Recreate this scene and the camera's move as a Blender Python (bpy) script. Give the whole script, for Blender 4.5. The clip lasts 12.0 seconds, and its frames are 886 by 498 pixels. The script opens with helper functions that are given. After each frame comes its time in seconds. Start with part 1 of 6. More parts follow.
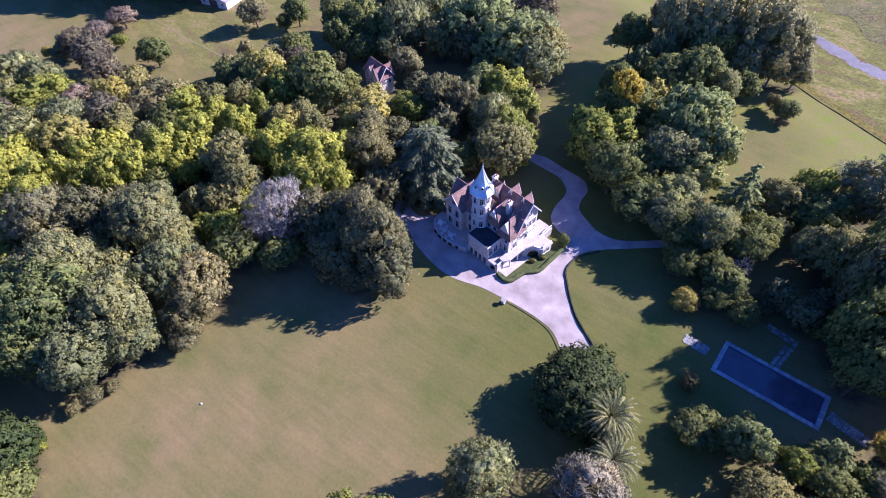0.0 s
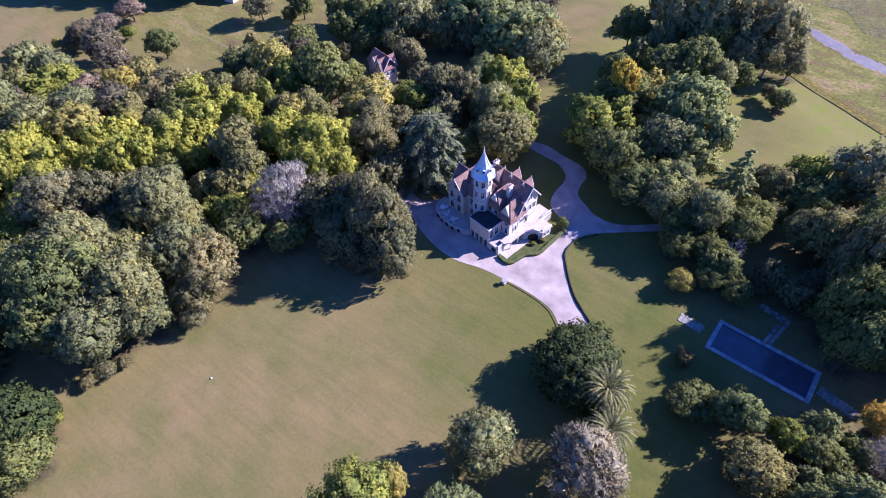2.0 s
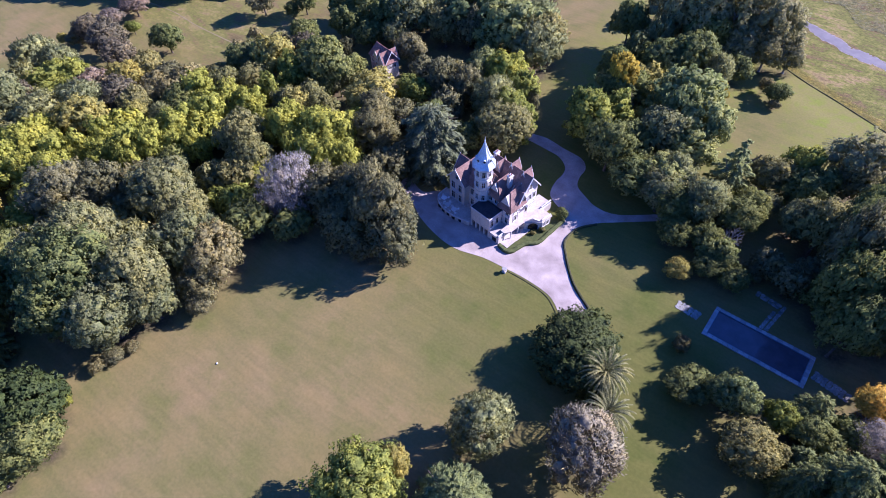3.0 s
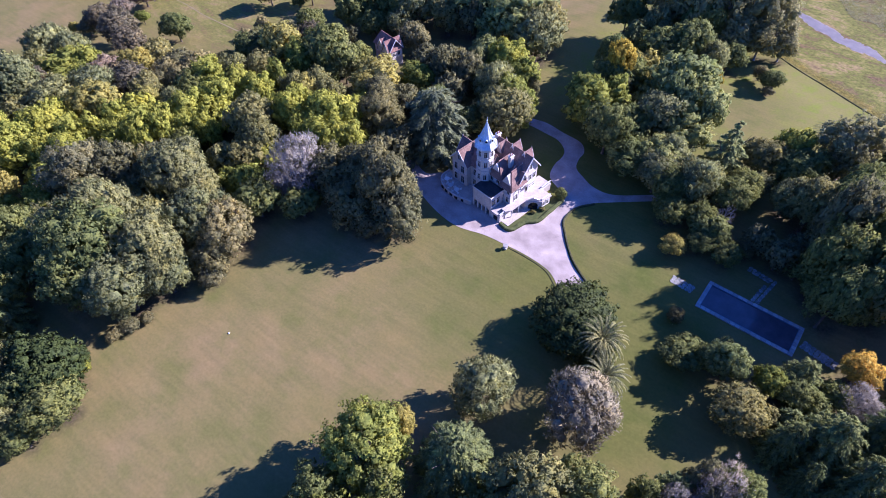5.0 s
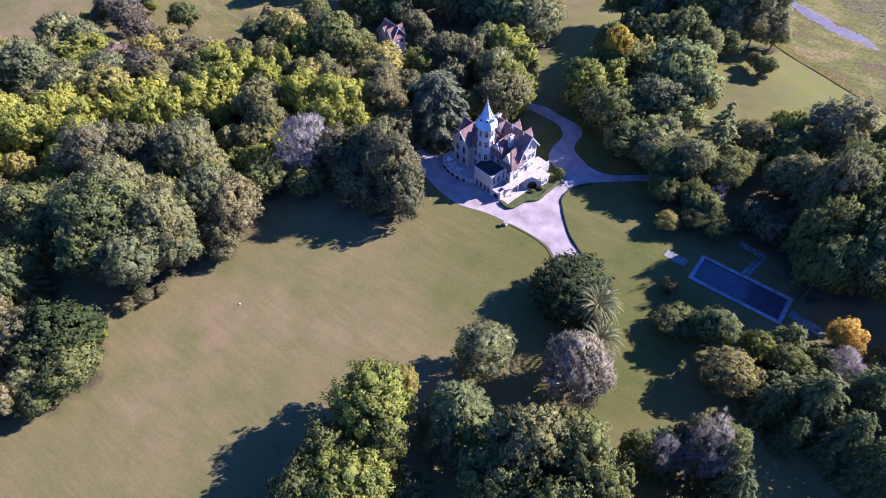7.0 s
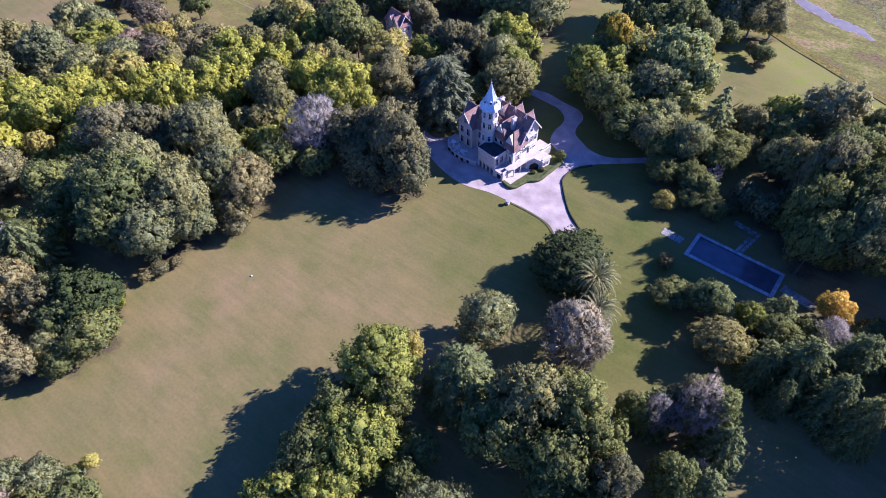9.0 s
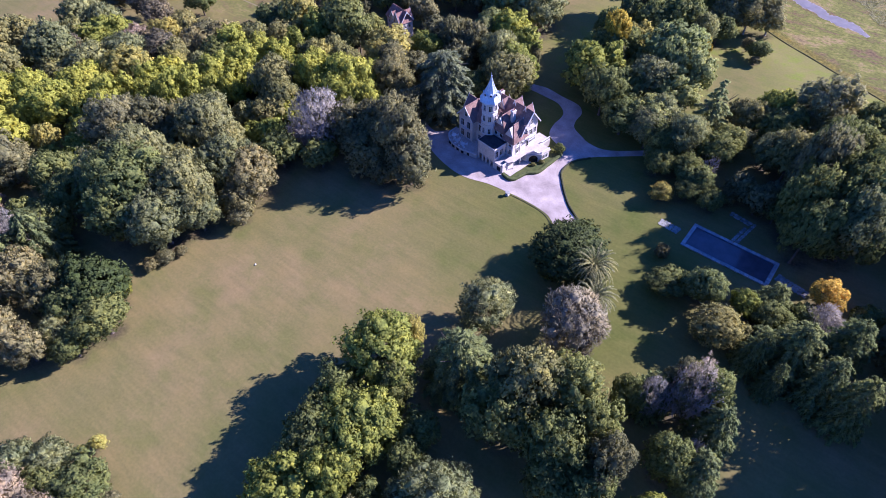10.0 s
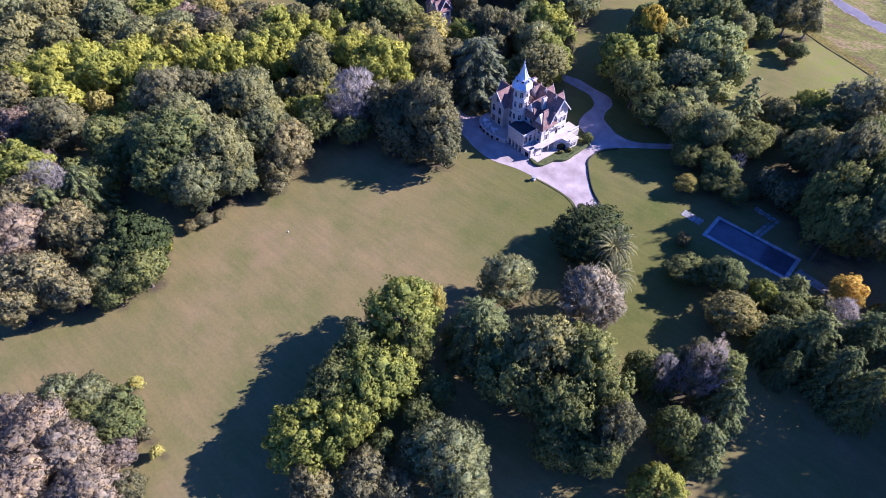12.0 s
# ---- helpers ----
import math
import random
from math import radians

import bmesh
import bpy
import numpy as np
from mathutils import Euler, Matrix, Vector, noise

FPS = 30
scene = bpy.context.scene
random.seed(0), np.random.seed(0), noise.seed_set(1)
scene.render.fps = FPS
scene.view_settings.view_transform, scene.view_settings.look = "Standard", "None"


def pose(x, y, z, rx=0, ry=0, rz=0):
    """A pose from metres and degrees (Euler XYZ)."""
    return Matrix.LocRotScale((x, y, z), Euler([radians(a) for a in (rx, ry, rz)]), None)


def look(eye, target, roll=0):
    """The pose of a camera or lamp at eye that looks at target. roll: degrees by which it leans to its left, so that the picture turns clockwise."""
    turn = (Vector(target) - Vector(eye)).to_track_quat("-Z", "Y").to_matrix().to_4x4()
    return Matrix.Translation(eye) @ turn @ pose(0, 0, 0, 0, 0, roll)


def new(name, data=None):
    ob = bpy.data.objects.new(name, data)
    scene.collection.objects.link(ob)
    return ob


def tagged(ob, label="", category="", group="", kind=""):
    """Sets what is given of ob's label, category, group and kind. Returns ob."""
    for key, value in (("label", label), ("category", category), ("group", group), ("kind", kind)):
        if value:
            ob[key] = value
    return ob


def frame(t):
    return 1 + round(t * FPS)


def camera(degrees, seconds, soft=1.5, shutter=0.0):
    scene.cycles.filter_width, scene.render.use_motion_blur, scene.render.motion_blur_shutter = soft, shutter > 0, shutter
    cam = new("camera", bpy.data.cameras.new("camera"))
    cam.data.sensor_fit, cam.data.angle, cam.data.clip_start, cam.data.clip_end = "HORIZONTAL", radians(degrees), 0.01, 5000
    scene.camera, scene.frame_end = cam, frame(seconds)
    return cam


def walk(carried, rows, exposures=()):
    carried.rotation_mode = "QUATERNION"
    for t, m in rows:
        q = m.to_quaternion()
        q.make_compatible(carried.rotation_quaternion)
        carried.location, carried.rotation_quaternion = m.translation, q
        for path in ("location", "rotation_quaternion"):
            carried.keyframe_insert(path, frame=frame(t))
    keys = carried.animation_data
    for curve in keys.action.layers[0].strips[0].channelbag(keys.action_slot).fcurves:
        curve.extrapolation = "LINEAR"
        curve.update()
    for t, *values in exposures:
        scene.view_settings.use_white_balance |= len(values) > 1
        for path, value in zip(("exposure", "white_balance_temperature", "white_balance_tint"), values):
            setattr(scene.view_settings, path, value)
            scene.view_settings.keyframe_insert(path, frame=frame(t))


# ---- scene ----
# ---------------------------------------------------------------- camera
cam = camera(76.7, 12.0, soft=0.65)
PATH = [
    (0, (0.11, 0.474, 105.728), (-0.671, 1.489, 104.192), -2.1),
    (0.5, (0.771, -0.528, 105.716), (-0.012, 0.488, 104.181), -2.1),
    (1, (1.496, -1.659, 105.746), (0.713, -0.644, 104.211), -2.1),
    (1.5, (2.323, -2.92, 105.78), (1.539, -1.906, 104.245), -2.1),
    (2, (3.137, -4.303, 105.824), (2.353, -3.289, 104.289), -2.1),
    (2.5, (3.991, -5.706, 105.846), (3.206, -4.693, 104.31), -2.1),
    (3, (4.878, -7.173, 105.872), (4.094, -6.16, 104.336), -2.1),
    (5, (8.654, -13.538, 105.937), (7.869, -12.525, 104.401), -2.0),
    (5.5, (9.659, -15.137, 105.934), (8.874, -14.124, 104.398), -2.0),
    (6, (10.752, -16.741, 105.919), (9.966, -15.729, 104.384), -2.1),
    (6.5, (11.858, -18.379, 105.901), (11.071, -17.366, 104.366), -2.1),
    (7, (12.966, -20.037, 105.916), (12.179, -19.026, 104.381), -2.1),
    (9, (17.164, -26.402, 105.926), (16.369, -25.396, 104.39), -2.0),
    (9.5, (18.199, -28.004, 105.903), (17.401, -27.001, 104.368), -2.0),
    (10, (19.269, -29.505, 105.858), (18.472, -28.496, 104.326), -1.9),
    (10.5, (20.403, -30.981, 105.817), (19.586, -29.988, 104.285), -1.9),
    (11, (21.589, -32.443, 105.781), (20.746, -31.47, 104.25), -1.8),
    (11.5, (22.807, -33.861, 105.733), (21.949, -32.9, 104.203), -1.8),
    (12, (24.03, -35.24, 105.709), (23.163, -34.287, 104.179), -1.7),
]
walk(cam, [(t, look(eye, target, roll)) for t, eye, target, roll in PATH], exposures=[(0.0, 1.38, 5030, 35), (12.0, 1.38, 5030, 35)])

# ---------------------------------------------------------------- world, sun
SUN_AZ, SUN_EL = 53.0, 30.0          # degrees from +x, and above the horizon
world = bpy.data.worlds.new("sky")
scene.world = world
world.use_nodes = True
wn = world.node_tree
sky = wn.nodes.new("ShaderNodeTexSky")
sky.sky_type = "NISHITA"
sky.sun_disc = False
sky.sun_elevation = radians(SUN_EL)
sky.sun_rotation = radians(90 - SUN_AZ)
sky.air_density, sky.dust_density, sky.ozone_density = 1.2, 0.2, 7.0
back = wn.nodes["Background"]
back.inputs["Strength"].default_value = 0.049
deep = wn.nodes.new("ShaderNodeMix")
deep.data_type, deep.blend_type = "RGBA", "MULTIPLY"
deep.inputs[0].default_value, deep.inputs[7].default_value = 1.0, (0.62, 0.96, 1.52, 1)      # a clear, deep blue autumn sky
wn.links.new(sky.outputs["Color"], deep.inputs[6])
wn.links.new(deep.outputs[2], back.inputs["Color"])
sun_data = bpy.data.lights.new("sun", "SUN")
sun_data.energy, sun_data.angle, sun_data.color = 5.0, radians(0.55), (1.0, 0.86, 0.68)
sun = new("sun", sun_data)
sun_way = Vector((math.cos(radians(SUN_AZ)) * math.cos(radians(SUN_EL)), math.sin(radians(SUN_AZ)) * math.cos(radians(SUN_EL)), math.sin(radians(SUN_EL))))
sun.matrix_world = look(sun_way * 300, (0, 0, 0))


# ---------------------------------------------------------------- materials
def base_mat(name, rough=0.7, metal=0.0, spec=0.3):
    m = bpy.data.materials.new(name)
    m.use_nodes = True
    t = m.node_tree
    b = t.nodes["Principled BSDF"]
    b.inputs["Roughness"].default_value = rough
    b.inputs["Metallic"].default_value = metal
    b.inputs["Specular IOR Level"].default_value = spec
    return m, t, b


def noise_node(t, scale, detail=4.0, rough=0.55, coords="Object"):
    tc = t.nodes.new("ShaderNodeTexCoord")
    n = t.nodes.new("ShaderNodeTexNoise")
    n.inputs["Scale"].default_value = scale
    n.inputs["Detail"].default_value = detail
    n.inputs["Roughness"].default_value = rough
    t.links.new(tc.outputs[coords], n.inputs["Vector"])
    return n


def ramp(t, source, stops):
    r = t.nodes.new("ShaderNodeValToRGB")
    els = r.color_ramp.elements
    while len(els) < len(stops):
        els.new(0.5)
    for e, (p, c) in zip(els, stops):
        e.position, e.color = p, (*c, 1)
    t.links.new(source, r.inputs["Fac"])
    return r.outputs["Color"]


def mix(t, fac, a, b, how="MIX"):
    n = t.nodes.new("ShaderNodeMix")
    n.data_type, n.blend_type = "RGBA", how
    for sock, v in ((n.inputs[0], fac), (n.inputs[6], a), (n.inputs[7], b)):
        if isinstance(v, bpy.types.NodeSocket):
            t.links.new(v, sock)
        elif isinstance(v, tuple):
            sock.default_value = (*v, 1)
        else:
            sock.default_value = v
    return n.outputs[2]


def bump(t, b, height, strength, distance):
    n = t.nodes.new("ShaderNodeBump")
    n.inputs["Strength"].default_value = strength
    n.inputs["Distance"].default_value = distance
    t.links.new(height, n.inputs["Height"])
    t.links.new(n.outputs["Normal"], b.inputs["Normal"])


def mottled(name, dark, light, scale, rough=0.8, fine=12.0, bump_depth=0.02, metal=0.0, spec=0.25, vary=0.25):
    """Two-scale mottled surface with a fine relief and a small change from piece to piece."""
    m, t, b = base_mat(name, rough, metal, spec)
    big, small = noise_node(t, scale, 5), noise_node(t, fine, 3)
    c = ramp(t, big.outputs["Fac"], [(0.3, dark), (0.7, light)])
    g = ramp(t, small.outputs["Fac"], [(0.25, (0.72, 0.72, 0.72)), (0.75, (1.2, 1.2, 1.2))])
    c = mix(t, 1.0, c, g, "MULTIPLY")
    info = t.nodes.new("ShaderNodeObjectInfo")
    v = ramp(t, info.outputs["Random"], [(0.0, (1 - vary,) * 3), (1.0, (1 + vary * 0.5,) * 3)])
    t.links.new(mix(t, 1.0, c, v, "MULTIPLY"), b.inputs["Base Color"])
    if bump_depth:
        bump(t, b, small.outputs["Fac"], 0.6, bump_depth)
    return m


def leaf_mat(name, a, b_, c, patch=0.35, see=0.38, rough=0.75, hue=0.12, relief=0.7):
    """Foliage: three leaf colours mixed leaf by leaf, patches over the crown, tuft-size painted light and dark, and a
    shift from tree to tree.
    """
    m, t, b = base_mat(name, rough, 0, 0.12)
    geo = t.nodes.new("ShaderNodeNewGeometry")
    fine = [tuple(0.55 * v + 0.45 * w for v, w in zip(e, b_)) for e in (a, c)]
    col = ramp(t, geo.outputs["Random Per Island"], [(0.0, fine[0]), (0.55, b_), (1.0, fine[1])])
    n = noise_node(t, patch, 3)
    p = ramp(t, n.outputs["Fac"], [(0.35, (0.84, 0.88, 0.85)), (0.5, (1, 1, 1)), (0.68, (1.22, 1.14, 0.92))])
    col = mix(t, 1.0, col, p, "MULTIPLY")
    # random tuft tone, widened to paint in dark gaps and lit tufts
    n2 = noise_node(t, 1.1, 2)
    col = mix(t, 1.0, col, ramp(t, n2.outputs["Fac"], [(0.36, (0.66, 0.69, 0.72)), (0.5, (1, 1, 1)), (0.64, (1.32, 1.27, 1.06))]), "MULTIPLY")
    info = t.nodes.new("ShaderNodeObjectInfo")
    v = ramp(t, info.outputs["Random"], [(0.0, (1 - hue, 1 - hue * 0.6, 1 - hue * 0.5)), (0.5, (1, 1, 1)), (1.0, (1 + hue, 1 + hue * 0.6, 1 - hue * 0.3))])
    col = mix(t, 1.0, col, v, "MULTIPLY")
    t.links.new(col, b.inputs["Base Color"])
    bump(t, b, noise_node(t, 2.4, 3).outputs["Fac"], relief, 0.5)
    tr = t.nodes.new("ShaderNodeBsdfTranslucent")
    t.links.new(col, tr.inputs["Color"])
    ms = t.nodes.new("ShaderNodeMixShader")
    ms.inputs[0].default_value = see
    t.links.new(b.outputs[0], ms.inputs[1])
    t.links.new(tr.outputs[0], ms.inputs[2])
    t.links.new(ms.outputs[0], t.nodes["Material Output"].inputs["Surface"])
    return m


def ground_mat():
    """Mown lawn, drier towards the middle; leaf litter under the trees; rough golden marsh beyond the ditch."""
    m, t, b = base_mat("grass_ground", 0.95, 0, 0.1)
    masks = t.nodes.new("ShaderNodeVertexColor")
    masks.layer_name = "cover"
    sep = t.nodes.new("ShaderNodeSeparateColor")
    t.links.new(masks.outputs["Color"], sep.inputs["Color"])
    big, mid, small, tiny = noise_node(t, 0.035, 4), noise_node(t, 0.16, 6, 0.62), noise_node(t, 1.6, 5, 0.7), noise_node(t, 7.0, 3, 0.7)
    dry = ramp(t, big.outputs["Fac"], [(0.32, (0.155, 0.140, 0.052)), (0.5, (0.195, 0.158, 0.065)), (0.68, (0.229, 0.170, 0.081))])
    green = ramp(t, mid.outputs["Fac"], [(0.3, (0.098, 0.108, 0.026)), (0.7, (0.132, 0.130, 0.036))])
    add = t.nodes.new("ShaderNodeMath")
    add.operation = "MULTIPLY_ADD"
    t.links.new(mid.outputs["Fac"], add.inputs[0])
    add.inputs[1].default_value = 0.95
    t.links.new(sep.outputs["Red"], add.inputs[2])
    fac = t.nodes.new("ShaderNodeMapRange")
    fac.inputs["From Min"].default_value, fac.inputs["From Max"].default_value = 0.28, 1.25
    t.links.new(add.outputs[0], fac.inputs["Value"])
    lawn = mix(t, fac.outputs["Result"], dry, green)
    blotch = noise_node(t, 0.11, 5, 0.6)
    lawn = mix(t, 1.0, lawn, ramp(t, blotch.outputs["Fac"], [(0.34, (0.82, 0.92, 0.78)), (0.5, (1, 1, 1)), (0.66, (1.09, 1.04, 1.05))]), "MULTIPLY")
    # mowing streaks, long and thin
    tc, mp, st = t.nodes.new("ShaderNodeTexCoord"), t.nodes.new("ShaderNodeMapping"), t.nodes.new("ShaderNodeTexNoise")
    mp.inputs["Rotation"].default_value = (0, 0, radians(-33))
    mp.inputs["Scale"].default_value = (0.09, 0.75, 1)
    st.inputs["Scale"].default_value, st.inputs["Detail"].default_value, st.inputs["Distortion"].default_value = 1.0, 6, 0.6
    t.links.new(tc.outputs["Object"], mp.inputs["Vector"])
    t.links.new(mp.outputs["Vector"], st.inputs["Vector"])
    lawn = mix(t, 1.0, lawn, ramp(t, st.outputs["Fac"], [(0.32, (0.915, 0.935, 0.93)), (0.68, (1.075, 1.055, 1.04))]), "MULTIPLY")
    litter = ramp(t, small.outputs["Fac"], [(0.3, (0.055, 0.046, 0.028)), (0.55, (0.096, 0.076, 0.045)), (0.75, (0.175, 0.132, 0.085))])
    mp2, st2 = t.nodes.new("ShaderNodeMapping"), t.nodes.new("ShaderNodeTexNoise")
    mp2.inputs["Rotation"].default_value = (0, 0, radians(28.5))
    mp2.inputs["Scale"].default_value = (0.06, 0.12, 1)
    st2.inputs["Scale"].default_value, st2.inputs["Detail"].default_value, st2.inputs["Roughness"].default_value = 1.0, 9, 0.78
    t.links.new(tc.outputs["Object"], mp2.inputs["Vector"])
    t.links.new(mp2.outputs["Vector"], st2.inputs["Vector"])
    marsh = ramp(t, st2.outputs["Fac"], [(0.34, (0.085, 0.058, 0.032)), (0.41, (0.165, 0.115, 0.058)), (0.47, (0.130, 0.135, 0.032)), (0.53, (0.175, 0.175, 0.042)), (0.58, (0.260, 0.200, 0.088)), (0.66, (0.165, 0.120, 0.060))])
    fresh = ramp(t, mid.outputs["Fac"], [(0.35, (0.220, 0.230, 0.044)), (0.5, (0.232, 0.208, 0.068)), (0.65, (0.198, 0.235, 0.034))])
    lawn = mix(t, masks.outputs["Alpha"], lawn, fresh)
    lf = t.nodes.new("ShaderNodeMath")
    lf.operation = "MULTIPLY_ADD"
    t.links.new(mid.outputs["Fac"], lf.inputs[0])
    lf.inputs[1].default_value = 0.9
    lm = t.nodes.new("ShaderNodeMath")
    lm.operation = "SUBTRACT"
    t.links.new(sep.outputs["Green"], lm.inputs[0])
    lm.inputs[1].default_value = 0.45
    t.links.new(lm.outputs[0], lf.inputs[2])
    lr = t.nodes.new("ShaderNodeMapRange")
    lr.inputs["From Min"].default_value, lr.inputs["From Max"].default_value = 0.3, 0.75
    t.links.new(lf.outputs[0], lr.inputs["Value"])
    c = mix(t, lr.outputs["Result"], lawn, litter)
    clump = noise_node(t, 0.9, 6, 0.75)
    marsh = mix(t, 1.0, marsh, ramp(t, clump.outputs["Fac"], [(0.36, (0.66, 0.64, 0.62)), (0.5, (1, 1, 1)), (0.64, (1.32, 1.28, 1.2))]), "MULTIPLY")
    c = mix(t, sep.outputs["Blue"], c, marsh)
    c = mix(t, 1.0, c, ramp(t, small.outputs["Fac"], [(0.3, (0.84, 0.86, 0.82)), (0.7, (1.11, 1.09, 1.09))]), "MULTIPLY")
    c = mix(t, 1.0, c, ramp(t, tiny.outputs["Fac"], [(0.3, (0.93, 0.93, 0.93)), (0.7, (1.07, 1.07, 1.07))]), "MULTIPLY")
    t.links.new(c, b.inputs["Base Color"])
    bump(t, b, tiny.outputs["Fac"], 0.3, 0.06)
    return m


GROUND = ground_mat()
GRAVEL = mottled("pale_gravel", (0.27, 0.222, 0.200), (0.50, 0.422, 0.385), 0.22, 0.95, 5.0, 0.05, vary=0)
PLASTER = mottled("cream_plaster", (0.54, 0.48, 0.42), (0.70, 0.635, 0.56), 0.35, 0.85, 4.0, 0.01, vary=0.06)
WHITE = mottled("white_painted_trim", (0.56, 0.54, 0.52), (0.70, 0.68, 0.66), 0.6, 0.6, 5.0, 0.005, vary=0.05)
ZINC = mottled("pale_zinc_sheet", (0.52, 0.58, 0.64), (0.66, 0.71, 0.75), 0.5, 0.42, 3.0, 0.01, metal=0.25, spec=0.5, vary=0.08)
DARK_ROOF = mottled("dark_felt_roof", (0.030, 0.030, 0.034), (0.060, 0.058, 0.060), 0.5, 0.9, 4.0, 0.02, vary=0)
TERRACE = mottled("terrace_tile", (0.40, 0.355, 0.32), (0.56, 0.50, 0.455), 0.6, 0.8, 3.0, 0.01, vary=0.05)
STONE = mottled("weathered_coping_stone", (0.33, 0.32, 0.31), (0.50, 0.48, 0.46), 0.9, 0.85, 5.0, 0.03, vary=0.3)
PAVING = mottled("mossy_paving_stone", (0.20, 0.20, 0.18), (0.36, 0.35, 0.32), 1.2, 0.9, 5.0, 0.03, vary=0.4)
BARK = mottled("brown_bark", (0.07, 0.055, 0.04), (0.16, 0.13, 0.10), 2.0, 0.95, 8.0, 0.05)
PALE_BARK = mottled("pale_grey_bark", (0.30, 0.28, 0.27), (0.48, 0.45, 0.43), 1.5, 0.9, 8.0, 0.03)
DEAD_WOOD = mottled("bleached_dead_wood", (0.33, 0.31, 0.29), (0.47, 0.44, 0.41), 1.5, 0.9, 8.0, 0.03)
BRICK = mottled("red_brick", (0.30, 0.13, 0.09), (0.44, 0.21, 0.15), 0.8, 0.9, 5.0, 0.02, vary=0.1)
PINK_PLASTER = mottled("faded_pink_plaster", (0.46, 0.31, 0.29), (0.62, 0.47, 0.45), 0.6, 0.9, 3.0, 0.02, vary=0.05)
TIMBER = mottled("dark_timber", (0.10, 0.07, 0.05), (0.18, 0.13, 0.09), 1.0, 0.8, 6.0, 0.01)
WHITE_METAL = mottled("white_painted_metal", (0.74, 0.74, 0.74), (0.83, 0.83, 0.82), 1.0, 0.4, 6.0, 0, spec=0.5)
SHED_ROOF = mottled("pale_corrugated_roof", (0.42, 0.38, 0.44), (0.60, 0.56, 0.62), 0.4, 0.5, 2.0, 0.02, metal=0.3)


def tile_mat(name, dark, light):
    """Clay tiles: courses as a fine wave along the slope, with stained and mossy patches."""
    m, t, b = base_mat(name, 0.85, 0, 0.2)
    big, small = noise_node(t, 0.6, 5), noise_node(t, 4.5, 2)
    c = ramp(t, big.outputs["Fac"], [(0.3, dark), (0.7, light)])
    c = mix(t, 1.0, c, ramp(t, small.outputs["Fac"], [(0.3, (0.7, 0.68, 0.66)), (0.7, (1.22, 1.2, 1.18))]), "MULTIPLY")
    t.links.new(c, b.inputs["Base Color"])
    tc, w = t.nodes.new("ShaderNodeTexCoord"), t.nodes.new("ShaderNodeTexWave")
    w.bands_direction = "Z"
    w.inputs["Scale"].default_value = 1.1
    w.inputs["Distortion"].default_value = 0.3
    t.links.new(tc.outputs["Object"], w.inputs["Vector"])
    bump(t, b, w.outputs["Fac"], 0.7, 0.06)
    return m


TILES = tile_mat("clay_roof_tile", (0.165, 0.106, 0.092), (0.315, 0.207, 0.178))
SLATE = tile_mat("old_cottage_tile", (0.205, 0.115, 0.098), (0.34, 0.205, 0.175))


def glass_mat():
    m, t, b = base_mat("dark_glass_and_opening_shade", 0.08, 0, 0.5)
    b.inputs["Base Color"].default_value = (0.015, 0.017, 0.02, 1)
    return m


def water_mat(name, deep, rough, spec=0.5):
    m, t, b = base_mat(name, rough, 0, spec)
    n = noise_node(t, 0.35, 4)
    t.links.new(ramp(t, n.outputs["Fac"], [(0.3, deep), (0.7, tuple(v * 1.5 for v in deep))]), b.inputs["Base Color"])
    rip = noise_node(t, 3.0, 3)
    bump(t, b, rip.outputs["Fac"], 0.12, 0.03)
    return m


